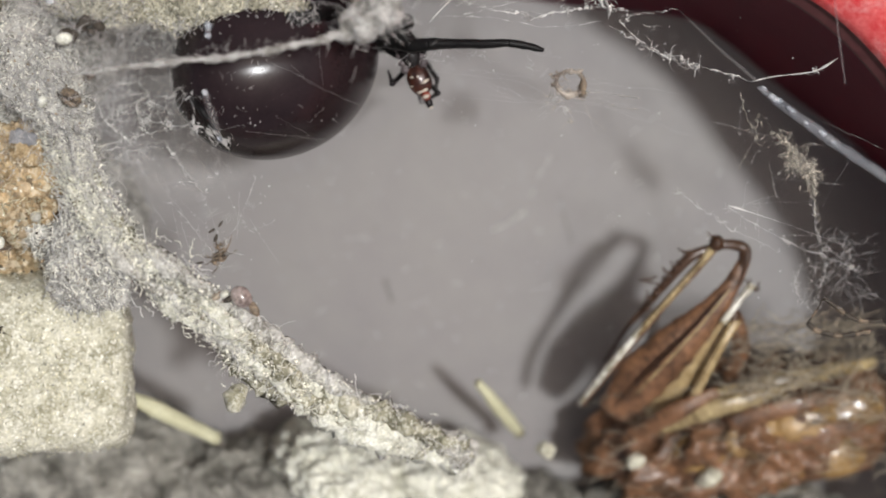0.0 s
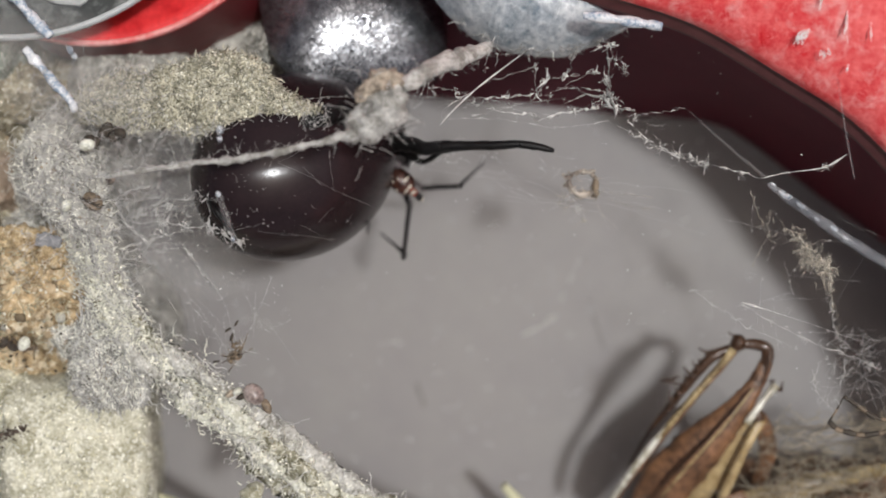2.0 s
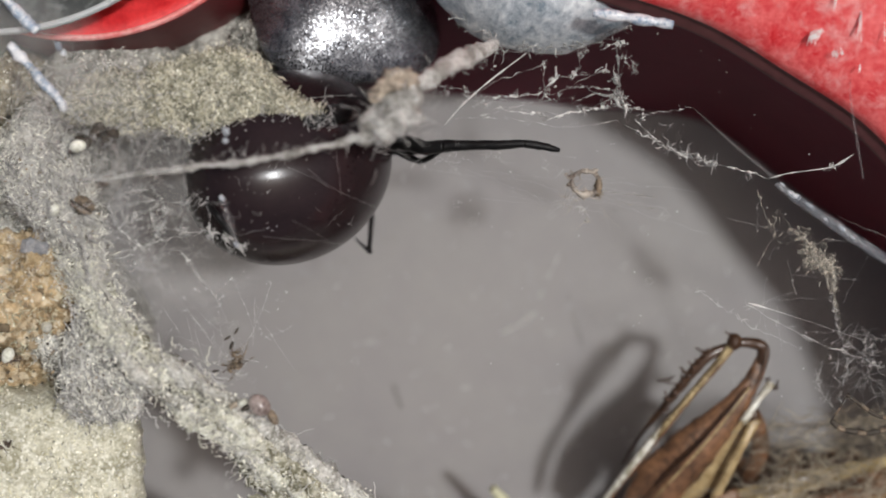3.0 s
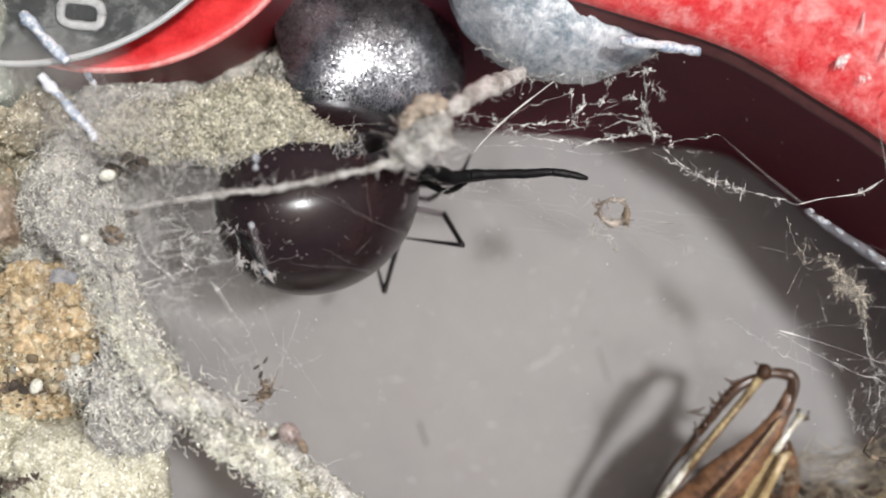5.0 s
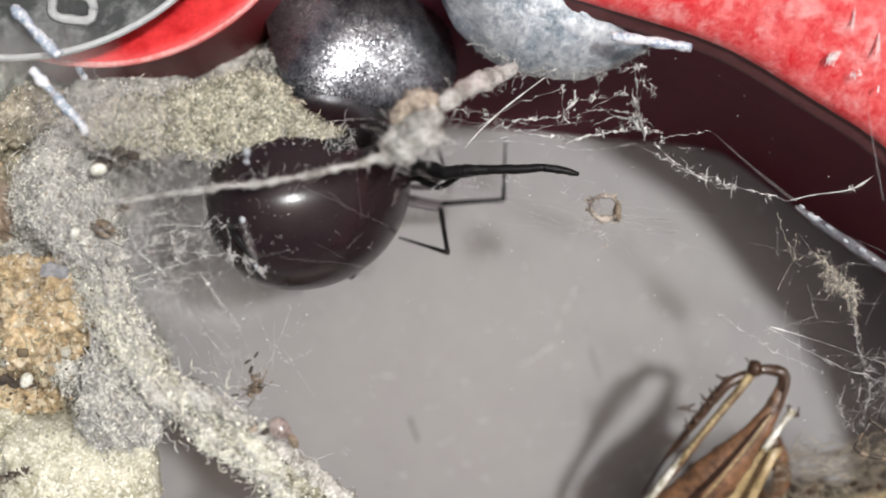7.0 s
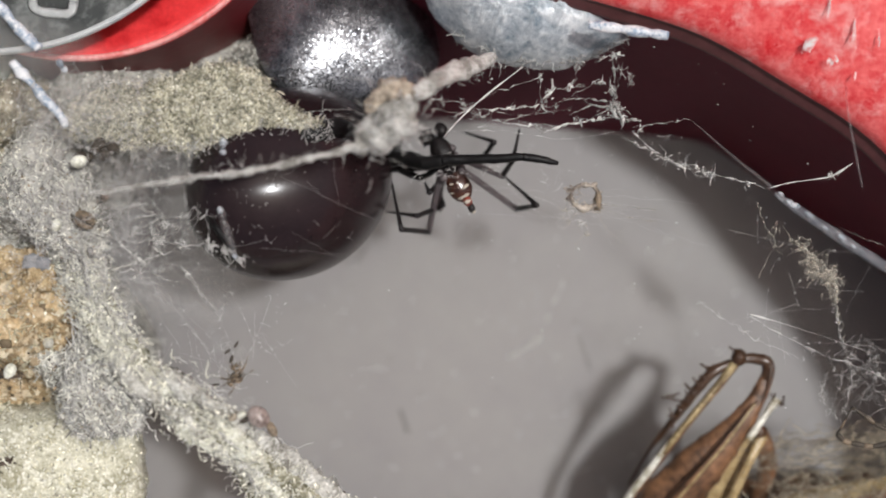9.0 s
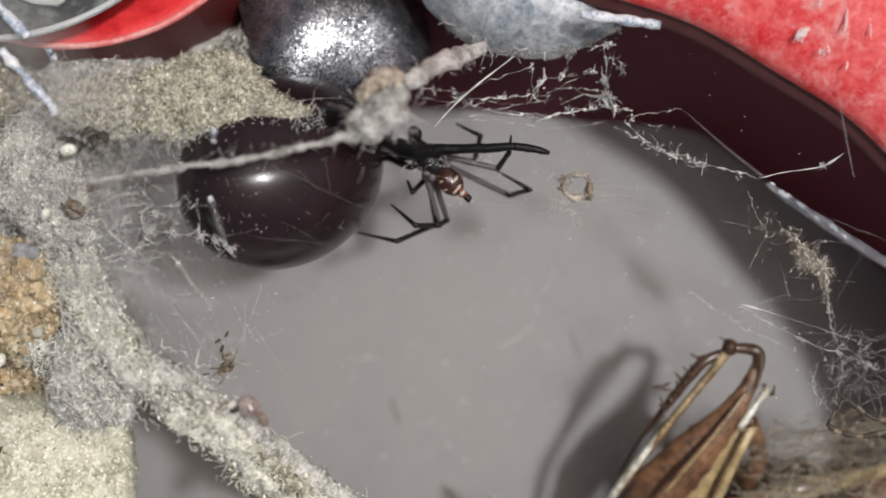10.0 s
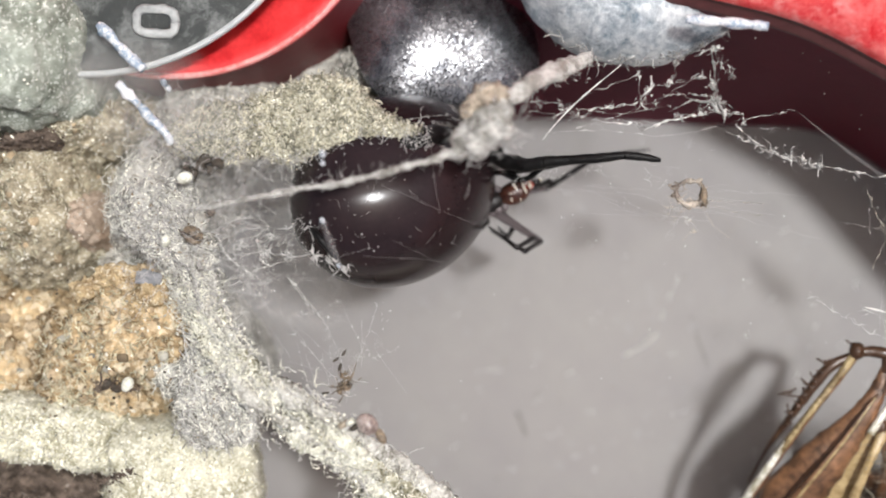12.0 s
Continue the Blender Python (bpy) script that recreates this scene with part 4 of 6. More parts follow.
# ---- the dead insect ----
def build_insect():
    base = Vector((19.16, -19.97, 0))
    bug = thing("dead_cricket", "dried brown cricket carcass with folded spiny hind legs", "dead insect", base)

    def put(name, bm, mat, label=""):
        for v in bm.verts:
            v.co -= base
        return part(name, bm, mat, bug, label)

    def limb(name, points, radii, mat, flat=1.0, label=""):
        bm = bmesh.new()
        tube(bm, smooth_path(points, 8), radii, 16, 0.14, flat)
        return put(name, bm, mat, label)

    limb("femur", [(12.16, -17.14, 9.2), (13.45, -15.10, 10), (15.13, -12.97, 11), (16.82, -11.02, 11.7), (18.07, -9.25, 12), (18.74, -7.82, 12)], [0.9, 1.5, 1.35, 0.82, 0.48, 0.36], CHITIN, 0.6, "broad reddish-brown hind femur")
    limb("knee", [(18.66, -8.06, 12), (18.74, -7.5, 12.1), (18.62, -7.12, 12.2), (18.1, -6.95, 12.2), (17.5, -6.93, 12.2), (17.17, -6.89, 12.2)], [0.32, 0.34, 0.32, 0.26, 0.3], CHITIN_DARK)
    shin = ((17.23, -6.77, 12.2), (16.28, -8.11, 12.1), (14.78, -9.95, 12), (13.16, -12.03, 11.7), (11.61, -14.33, 10.8), (10.35, -16.79, 8.6))
    limb("tibia", shin, [0.3, 0.24, 0.22, 0.26, 0.3, 0.22], CHITIN, 0.8, "brown shin with a straw ridge")
    limb("ridge", [(x - 0.03, y + 0.05, z + 0.17) for x, y, z in shin], [0.24, 0.19, 0.17, 0.17, 0.15, 0.1], STRAW, 1.0, "straw-coloured shiny ridge")
    # pale ridge that draws the white highlights of the lower shin
    limb("ridge", [(x - 0.14, y - 0.06, z + 0.16) for x, y, z in shin[2:]], [0.05, 0.16, 0.22, 0.2, 0.1], PALE_SHIN, 0.8, "pale glossy lower shin")
    limb("tibia", [(17.22, -7.03, 12), (15.74, -7.69, 12.1), (14.47, -9.25, 11.7), (13.55, -10.57, 11.2), (12.45, -12.23, 10.4), (11.50, -14.18, 9.4)], [0.2, 0.3, 0.26, 0.2, 0.1, 0.07], CHITIN_DARK, 1.0, "dark thin shin with ragged spines")
    limb("femur", [(14.76, -17.58, 7.9), (15.90, -14.90, 9.4), (17.15, -12.62, 10.9), (18.51, -10.94, 11.4)], [0.7, 0.85, 0.66, 0.42], TAN_WING, 0.7, "straw-tan femur")
    limb("tibia", [(17.66, -11.26, 12.2), (18.08, -10.65, 12.2), (18.63, -9.86, 12.2), (19.20, -9.14, 12.1)], [0.24, 0.2, 0.17, 0.26], PALE_SHIN, 1.0, "pale pinkish shin stump")
    limb("wing_strip", [(16.22, -17.10, 9.4), (16.86, -14.95, 10.8), (17.58, -12.81, 12), (18.43, -11.10, 12)], [0.26, 0.26, 0.22, 0.3], TAN_WING, 0.6, "tan wing rib")
    limb("femur", [(18.56, -11.03, 11.2), (18.84, -12.01, 10.8), (19.07, -13.37, 10.1), (18.60, -15.52, 8.6)], [0.36, 0.5, 0.5, 0.4], CHITIN, 0.7, "brown broken femur")
    limb("spur", [(18.84, -7.04, 12.5), (18.76, -8.01, 12.4), (18.36, -9.22, 12.3)], [0.03, 0.13, 0.1, 0.04], CHITIN_DARK, 0.6, "thin dark blade along the knee")
    bm = bmesh.new()
    blob(bm, (17.10, -6.84, 12.4), (0.4, 0.42, 0.4), 0.3, 2.0, 4, (0, 0, 0), 3)
    put("joint", bm, CHITIN_DARK, "dark round knee joint")
    bm = bmesh.new()
    blob(bm, (18.21, -10.99, 11.9), (0.46, 0.42, 0.4), 0.25, 2.0, 4, (0, 0, 0), 5)
    put("joint", bm, CHITIN_DARK, "dark round knee joint")
    spine = ((12.99, -15.90, 9.9), (14.65, -13.46, 11.4), (16.43, -11.27, 12.1), (17.88, -9.36, 12.3))
    for k, u in enumerate((-0.9, -0.35, 0.2, 0.8)):
        limb("ridge", [(x + u * 0.78 * w, y + u * 0.62 * w, z + (0.75 - 0.5 * u * u) * w) for (x, y, z), w in zip(spine, (1.15, 1.1, 0.7, 0.36))], [0.04, 0.09, 0.07, 0.04], (CHITIN_DARK, CHITIN, STRAW, CHITIN_DARK)[k], 0.8)
    bm = bmesh.new()
    blob(bm, (20.49, -18.93, 4.7), (9.5, 4.0, 4.8), 0.3, 0.5, 6, (0, 0, 12), 2, 1.0, 0.12)
    put("body", bm, CHITIN, "shrivelled dark brown body")
    for k, (a, b) in enumerate((((17.01, -16.17, 10.1), (27.17, -13.94, 8.6)), ((18.57, -17.42, 10.1), (26.28, -15.37, 9.4)), ((14.65, -17.88, 9.4), (21.69, -15.39, 10.1)), ((20.19, -19.33, 8.6), (28.05, -17.42, 7.9)), ((13.21, -18.70, 8.6), (17.88, -15.49, 10.4)))):
        mid = Vector(a).lerp(Vector(b), 0.5) + Vector((0, 0.3, 0.8))
        limb("wing_strip", [a, mid, b], [0.5, 0.55, 0.3], (STRAW, CHITIN, STRAW, CHITIN, CHITIN)[k], 0.4)
    for k, (x, y, z, turn) in enumerate(((17.6, -19.4, 8.3, 20), (20.4, -18.4, 8.9, 16), (23.4, -17.6, 8.8, 12), (26.2, -16.9, 8.2, 8), (22.0, -20.6, 8.0, 14), (25.4, -19.8, 7.8, 10))):
        bm = bmesh.new()
        blob(bm, (x, y, z), (1.9, 1.25, 0.55), 0.2, 0.9, 4, (0, 8, turn), k)
        put("plate", bm, AMBER, "amber-brown body plate")
    rng = random.Random(4)
    for place in ((15.65, -7.62, 12.2), (15.51, -7.48, 12.3), (14.38, -9.13, 12.2), (13.68, -8.92, 12.2), (13.63, -10.07, 12), (19.05, -9.13, 12.2), (19.44, -9.39, 12.1), (17.09, -6.70, 12.3), (15.33, -7.91, 12.3), (14.93, -8.34, 12.2), (14.68, -8.71, 12.2), (14.05, -9.70, 12), (13.51, -10.67, 11.6)):
        bm = bmesh.new()
        p = Vector(place)
        crumbs(bm, [p], 0.16, 0.26, rng)
        for _ in range(3):
            w = Vector((rng.uniform(-0.5, 0.3), rng.uniform(-0.1, 0.5), rng.uniform(-0.2, 0.2)))
            fibre(bm, p, p + w, 0.05, 0, 2, 0.02, rng)
        put("spine", bm, CHITIN_DARK)
    bm = bmesh.new()
    fibre(bm, (12.99, -9.01, 12.2), (14.38, -9.19, 12.2), 0.05, 0, 4, 0.05, rng)
    put("spine", bm, CHITIN_DARK)
    return bug


# ---- small litter ----
def litter():
    rng = random.Random(31)

    def crumb(name, label, category, spots, mat, r, amount=0.3):
        for p in spots:
            bm = bmesh.new()
            q = r * rng.uniform(0.8, 1.2)
            blob(bm, p, (q * 1.3, q, q), amount, 1.5, 3, (0, 0, rng.uniform(0, 180)), rng.uniform(0, 9))
            tagged(part(name, bm, mat), label, category, name + "s")

    crumb("white_pebble", "small smooth white pebble in the litter", "pebble", [(13.56, -19.95, 9.3), (17.88, -20.82, 9), (8.40, -19.55, 9), (-2.33, -14.79, 19), (-7.89, -14.30, 20)], ROCK_PALE, 0.5, 0.5)
    crumb("white_pellet", "tiny white pellet stuck in silk", "pellet", [(-15.75, 3.26, 22), (-19.65, -6.78, 20.2), (-17.01, 0.27, 21.4), (-15.35, -6.14, 21.4)], SILK_WOOL, 0.26, 0.1)
    crumb("dark_crumb", "dark crumb of debris caught in silk", "debris", [(-15.77, 3.46, 21.8), (-15.11, 3.79, 21.8), (-14.45, 3.66, 21.8), (-14.85, 4.05, 21.8), (-14.19, 3.99, 21.8), (-15.38, 3.39, 21.8), (-20.80, -6.80, 20), (-20.31, -6.99, 20)], DARK_BIT, 0.22, 0.9)
    for pts in ([(-21.26, -6.91, 20), (-20.39, -6.83, 20.2), (-19.16, -7.02, 20.2)], [(-21.45, -11.61, 20.3), (-20.60, -11.43, 20.4), (-19.65, -11.10, 20.4)]):
        bm = bmesh.new()
        for p in smooth_path(pts, 3):
            snag(bm, p, 0.4, 7, 0.09, rng)
        tagged(part("dark_flake", bm, SOIL), "dark fibrous bark flake lodged in a crack", "flake", "dark flakes")
    # two dry stalks
    for pts, r in ((([(-15.62, -15.03, 15), (-12.86, -16.57, 14), (-10.16, -18.52, 12)]), 0.5), (([(4.35, -15.80, 8), (5.70, -17.61, 7), (6.99, -19.52, 5)]), 0.42)):
        bm = bmesh.new()
        tube(bm, smooth_path(pts, 8), [r * 0.6, r, r * 0.8], 10, 0.2)
        tagged(part("dry_stalk", bm, STALK), "short pale dry grass stalk in the litter", "stalk", "dry stalks")
    # a tuft of debris in the web
    c = Vector((-8.53, -7.13, 21))
    tuft = thing("debris_tuft", "tiny ragged brown debris tuft hanging in the web", "debris", c)
    for place, size, k in (((0, 0, 0), (0.2, 0.26, 0.2), 3), ((0.22, 0.3, 0.05), (0.14, 0.1, 0.1), 5), ((-0.25, -0.2, 0), (0.12, 0.16, 0.1), 7), ((-0.1, 0.5, 0), (0.1, 0.12, 0.08), 9)):
        bm = bmesh.new()
        blob(bm, place, size, 0.9, 3.5, 3, (0, 0, 20 * k), k)
        snag(bm, place, 0.45, 8, 0.05, rng)
        part("clod", bm, HUSK_BROWN, tuft)
    for place, turn in (((-0.38, 1.32, 0), 35), ((0.04, 1.65, 0), 55), ((-0.96, -0.28, 0), 10), ((-0.2, 0.95, 0), 70)):
        bm = bmesh.new()
        blob(bm, place, (0.2, 0.07, 0.07), 0.5, 2.5, 3, (0, 0, turn), turn)
        part("splinter", bm, DARK_BIT, tuft, "dark splinter")
    for place in ((0.35, 0.1, 0.1), (-0.3, 0.25, 0.1), (0.1, -0.35, 0.1), (0.3, 0.55, 0.1)):
        bm = bmesh.new()
        snag(bm, place, 0.4, 7, 0.035, rng)
        part("white_scrap", bm, SILK_DULL, tuft, "white silk scrap")
    for a, d in ((105, 0.8), (62, 1.3), (180, 0.8), (245, 0.9), (20, 0.5)):
        bm = bmesh.new()
        e = Vector((math.cos(radians(a)), math.sin(radians(a)), 0)) * d
        tube(bm, smooth_path([(0, 0, 0), e * 0.5 + Vector((0.15, 0, 0.3)), e], 4), [0.035, 0.03, 0.012], 6, 0.8)
        part("fibre", bm, HUSK_BROWN, tuft)
    # a dark striped husk in the silk, with a pale bead
    husk = thing("striped_husk", "dark striped curled insect husk stuck in silk", "husk", (-15.5, 0.5, 22.0))
    bm = bmesh.new()
    blob(bm, (0, 0, -0.1), (0.55, 0.42, 0.25), 0.2, 1.5, 4, (0, 0, -35), 2)
    part("body", bm, HUSK_BROWN, husk, "brown husk")
    for k in range(5):
        u = -0.4 + 0.2 * k
        bm = bmesh.new()
        tube(bm, smooth_path([(u - 0.22, 0.28 - 0.1 * k, 0.1), (u - 0.02, -0.05 - 0.1 * k + 0.15, 0.2), (u + 0.24, -0.18 - 0.05 * k + 0.2, 0.08)], 4), [0.03, 0.075, 0.03], 6, 0.5)
        part("stripe", bm, DARK_BIT, husk, "dark stripe")
    bm = bmesh.new()
    blob(bm, (0.98, 1.05, 0), (0.22, 0.2, 0.2), 0.2, 1.5, 3, (0, 0, 0), 5)
    part("bead", bm, HUSK_PALE, husk, "tan bead beside it")
    # a pinkish shell on the silk rope
    bm = bmesh.new()
    blob(bm, (-7.15, -8.72, 23.1), (0.58, 0.48, 0.42), 0.1, 1.0, 4, (0, 0, -40), 4)
    shell = tagged(part("seed_shell", bm, PINK), "small shiny pinkish-brown seed shell on the silk rope", "seed shell")
    for place, size, mat, label in (((-6.55, -9.3, 23.0), (0.22, 0.42, 0.22), HUSK_BROWN, "brown tail"), ((-7.95, -8.6, 23.1), (0.24, 0.18, 0.2), SILK_WOOL, "white scrap"), ((-7.75, -8.85, 23.0), (0.3, 0.12, 0.16), DARK_BIT, "dark crack"), ((-8.35, -8.75, 22.9), (0.3, 0.16, 0.2), TAN, "tan scrap")):
        bm = bmesh.new()
        blob(bm, place, size, 0.35, 1.8, 3, (0, 0, 30), place[0])
        part("husk", bm, mat, shell, label)
    # curled ring of debris hanging in the web
    c = Vector((8.54, 1.66, 16.5))
    bm = bmesh.new()
    ring = [c + Vector((0.66 * math.cos(a), 0.62 * math.sin(a), 0.1 * math.sin(2 * a))) for a in [radians(20 + 325 * k / 16) for k in range(17)]]
    tube(bm, ring, [0.06, 0.15, 0.09, 0.15, 0.1, 0.14, 0.19, 0.08], 8, 1.2)
    for p in ring[::2]:
        snag(bm, p, 0.34, 5, 0.06, rng)
    snag(bm, c + Vector((-0.1, -0.8, 0)), 0.4, 6, 0.03, rng)
    snag(bm, c + Vector((-0.7, 0.3, 0)), 0.4, 5, 0.03, rng)
    for p, q in (((-0.75, 0.3), 0.2), ((-0.95, 0.42), 0.12), ((0.55, 0.6), 0.17), ((0.62, -0.42), 0.2), ((0.75, 0.1), 0.15)):
        blob(bm, c + Vector((*p, 0.05)), (q, q * 0.7, q * 0.6), 0.7, 2.5, 3, (0, 0, 90 * q), q)
    curl = tagged(part("curled_husk", bm, HUSK_PALE), "curled tan husk hanging in the web", "husk")
    bm = bmesh.new()
    tube(bm, smooth_path([(9.06, 2.26, 16.5), (9.27, 1.60, 16.6), (9.23, 0.95, 16.5)], 4), [0.06, 0.15, 0.08], 8, 1.0)
    snag(bm, (9.23, 1.12, 16.5), 0.3, 5, 0.06, rng)
    part("flake", bm, HUSK_BROWN, curl, "reddish-brown flake")
    bm = bmesh.new()
    for p in ((7.45, 0.62), (7.8, 0.4), (8.1, 0.75), (7.6, 0.95), (8.5, 0.3), (8.7, -0.3)):
        snag(bm, (*p, 16.7), 0.36, 5, 0.022, rng)
        crumbs(bm, [(*p, 16.8)], 0.06, 0.11, rng)
    for course in ([(9.2, 1.3, 16.6), (10.4, 1.1, 16.8), (12.1, 0.95, 17)], [(9.2, 1.1, 16.6), (10.6, 0.6, 16.8), (12.1, 0.36, 17)], [(9.1, 0.9, 16.6), (9.6, 0.1, 16.7), (10.4, -0.7, 16.8)]):
        strand(bm, course, 0.02, rng, 8, 0.04)
    tagged(part("tangle", bm, FIBRE_TAN, curl, "pale silk wisps"), kind="stuff")
    # tan debris in the web at the red wall
    bm = bmesh.new()
    for place, size, count, r in (((19.31, -1.16, 17.6), 0.5, 10, 0.06), ((19.82, -1.67, 17.5), 0.6, 18, 0.07), ((20.36, -2.24, 17.3), 0.6, 18, 0.07), ((20.84, -2.70, 17.2), 0.55, 14, 0.07), ((18.75, -0.68, 17.8), 0.45, 8, 0.04), ((17.63, -0.39, 18), 0.4, 5, 0.025), ((17.86, 0.17, 18.2), 0.5, 5, 0.03), ((21.15, -3.83, 16.8), 0.4, 6, 0.05), ((17.86, -0.95, 18), 0.4, 6, 0.04), ((19.59, -2.24, 17.3), 0.5, 6, 0.04)):
        snag(bm, place, size, count, r, rng)
    for _ in range(90):
        p = Vector((19.12, -0.93, 17.7)).lerp(Vector((21.15, -3.04, 17.1)), rng.random()) + Vector((rng.gauss(0, 0.28), rng.gauss(0, 0.28), rng.gauss(0, 0.15)))
        crumbs(bm, [p], 0.03, 0.11, rng)
        snag(bm, p, 0.34, 2, 0.024, rng)
    for course, r in (([(16.90, 1.37, 18.5), (17.22, 0.31, 18.3), (17.86, -0.87, 18)], 0.03), ([(17.86, -0.87, 18), (17.53, -1.67, 17.6), (17.16, -2.52, 17.4)], 0.025), ([(20.84, -2.70, 17.2), (21.18, -3.82, 16.9), (21.38, -4.89, 16.6)], 0.08), ([(17.95, 0.31, 18.2), (19.34, -1.10, 17.7), (21.32, -2.95, 17.2)], 0.03), ([(21.35, -4.26, 16.7), (21.67, -5.13, 16.5), (21.58, -6.00, 16.4)], 0.03)):
        strand(bm, course, r, rng)
    tagged(part("web_debris", bm, FIBRE_TAN), "ragged tan debris tangled in silk", "debris", "", "stuff")
    # a shed leg, dark with pale bands
    shed = thing("shed_leg", "loose dark leg with pale bands caught in silk", "shed leg", (21.26, -10.45, 16.5))
    for pts, r in (([(21.9, -9.07, 17), (21.55, -9.8, 16.9), (21.26, -10.45, 16.5)], 0.045), ([(21.26, -10.45, 16.5), (21.66, -10.79, 16.5), (22.3, -10.98, 16.5), (22.96, -11.08, 16.5), (23.67, -10.99, 16.5), (24.48, -10.82, 16.5)], 0.13), ([(21.9, -9.07, 17), (22.67, -9.58, 17), (23.35, -10.04, 17), (24.18, -10.24, 17), (24.95, -10.15, 17)], 0.1)):
        path = smooth_path(pts, 8)
        cuts = [0, 7, 12, 20, 25, 33, len(path) - 1]
        for k, (i, j) in enumerate(zip(cuts, cuts[1:])):
            piece = path[i:j + 1]
            if len(piece) > 1:
                bm = bmesh.new()
                tube(bm, [q - Vector((21.26, -10.45, 16.5)) for q in piece], [r, r * 1.15, r], 8, 0.3)
                part("segment", bm, (DARK_BIT, HUSK_BROWN)[k % 2], shed, ("dark segment", "pale band")[k % 2])


# ---- webs ----
def build_clump():
    """Dusty silk knot with its two arms in front of the spider."""
    bm = bmesh.new()
    blob(bm, (-1.06, 4.54, 25), (1.35, 1.1, 0.8), 0.55, 1.1, 5, (0, 0, 50), 2, 1.0, 0.08)
    blob(bm, (-1.83, 3.83, 25), (0.9, 0.5, 0.5), 0.5, 1.3, 4, (0, 0, 20), 3)
    blob(bm, (-0.35, 5.35, 25), (0.8, 0.7, 0.5), 0.5, 1.3, 4, (0, 0, 20), 5)
    knot = tagged(part("silk_knot", bm, ARM), "dusty grey-white knot of silk with two trailing arms", "silk knot")
    bm = bmesh.new()
    blob(bm, (-0.9, 5.95, 25.1), (1.15, 0.62, 0.5), 0.8, 1.4, 5, (0, 0, 30), 7, 1.0, 0.1)
    part("crumb", bm, CRUMB_BROWN, knot, "brownish crumb in the knot")
    bm = bmesh.new()
    tube(bm, smooth_path([(0.15, 5.98, 25), (1.18, 6.72, 24), (2.41, 7.50, 22), (3.88, 8.33, 19.5)], 8), [0.4, 0.46, 0.42, 0.48, 0.44, 0.28], 14, 0.4, 0.7)
    part("arm", bm, ARM, knot)
    bm = bmesh.new()
    tube(bm, smooth_path([(-2.12, 3.69, 25.2), (-3.63, 3.30, 25.4), (-5.64, 2.87, 25.4), (-7.68, 2.50, 25.2), (-9.73, 2.31, 25), (-12.38, 1.97, 24.4), (-15.12, 1.58, 23.6)], 10), [0.3, 0.2, 0.14, 0.19, 0.12, 0.18, 0.13, 0.17, 0.1, 0.14, 0.08], 10, 0.8, 0.8)
    part("arm", bm, ARM, knot)
    rng = random.Random(8)
    bm = bmesh.new()
    for _ in range(110):
        p = Vector((-0.98, 4.51, 25.4)) + Vector((rng.gauss(0, 0.9), rng.gauss(0, 0.8), rng.gauss(0, 0.3)))
        w = Vector((rng.gauss(0, 0.4), rng.gauss(0, 0.35), rng.gauss(0, 0.2)))
        fibre(bm, p - w, p + w, rng.uniform(0.01, 0.022), 0, 3, 0.12, rng)
    for k in range(46):
        p = Vector((-1.62, 3.82, 25.2)).lerp(Vector((-15.12, 1.58, 23.6)), rng.random()) + Vector((0, rng.gauss(0.0, 0.06), 0))
        snag(bm, p, 0.35, 2, 0.022, rng, 0.5)
    for k in range(40):
        p = Vector((-0.10, 5.73, 25)).lerp(Vector((4.01, 8.33, 19.5)), rng.random()) + Vector((rng.gauss(0, 0.2), rng.gauss(0, 0.25), 0))
        snag(bm, p, 0.5, 2, 0.03, rng)
    tagged(part("loose_silk", bm, SILK_DULL, knot, "loose silk"), kind="stuff")


def cable(name, pts, r, mat, label, rough=0.3, sides=8):
    bm = bmesh.new()
    tube(bm, smooth_path(pts, 10), r, sides, rough)
    return tagged(part(name, bm, mat), label, "silk thread", "thick silk threads")


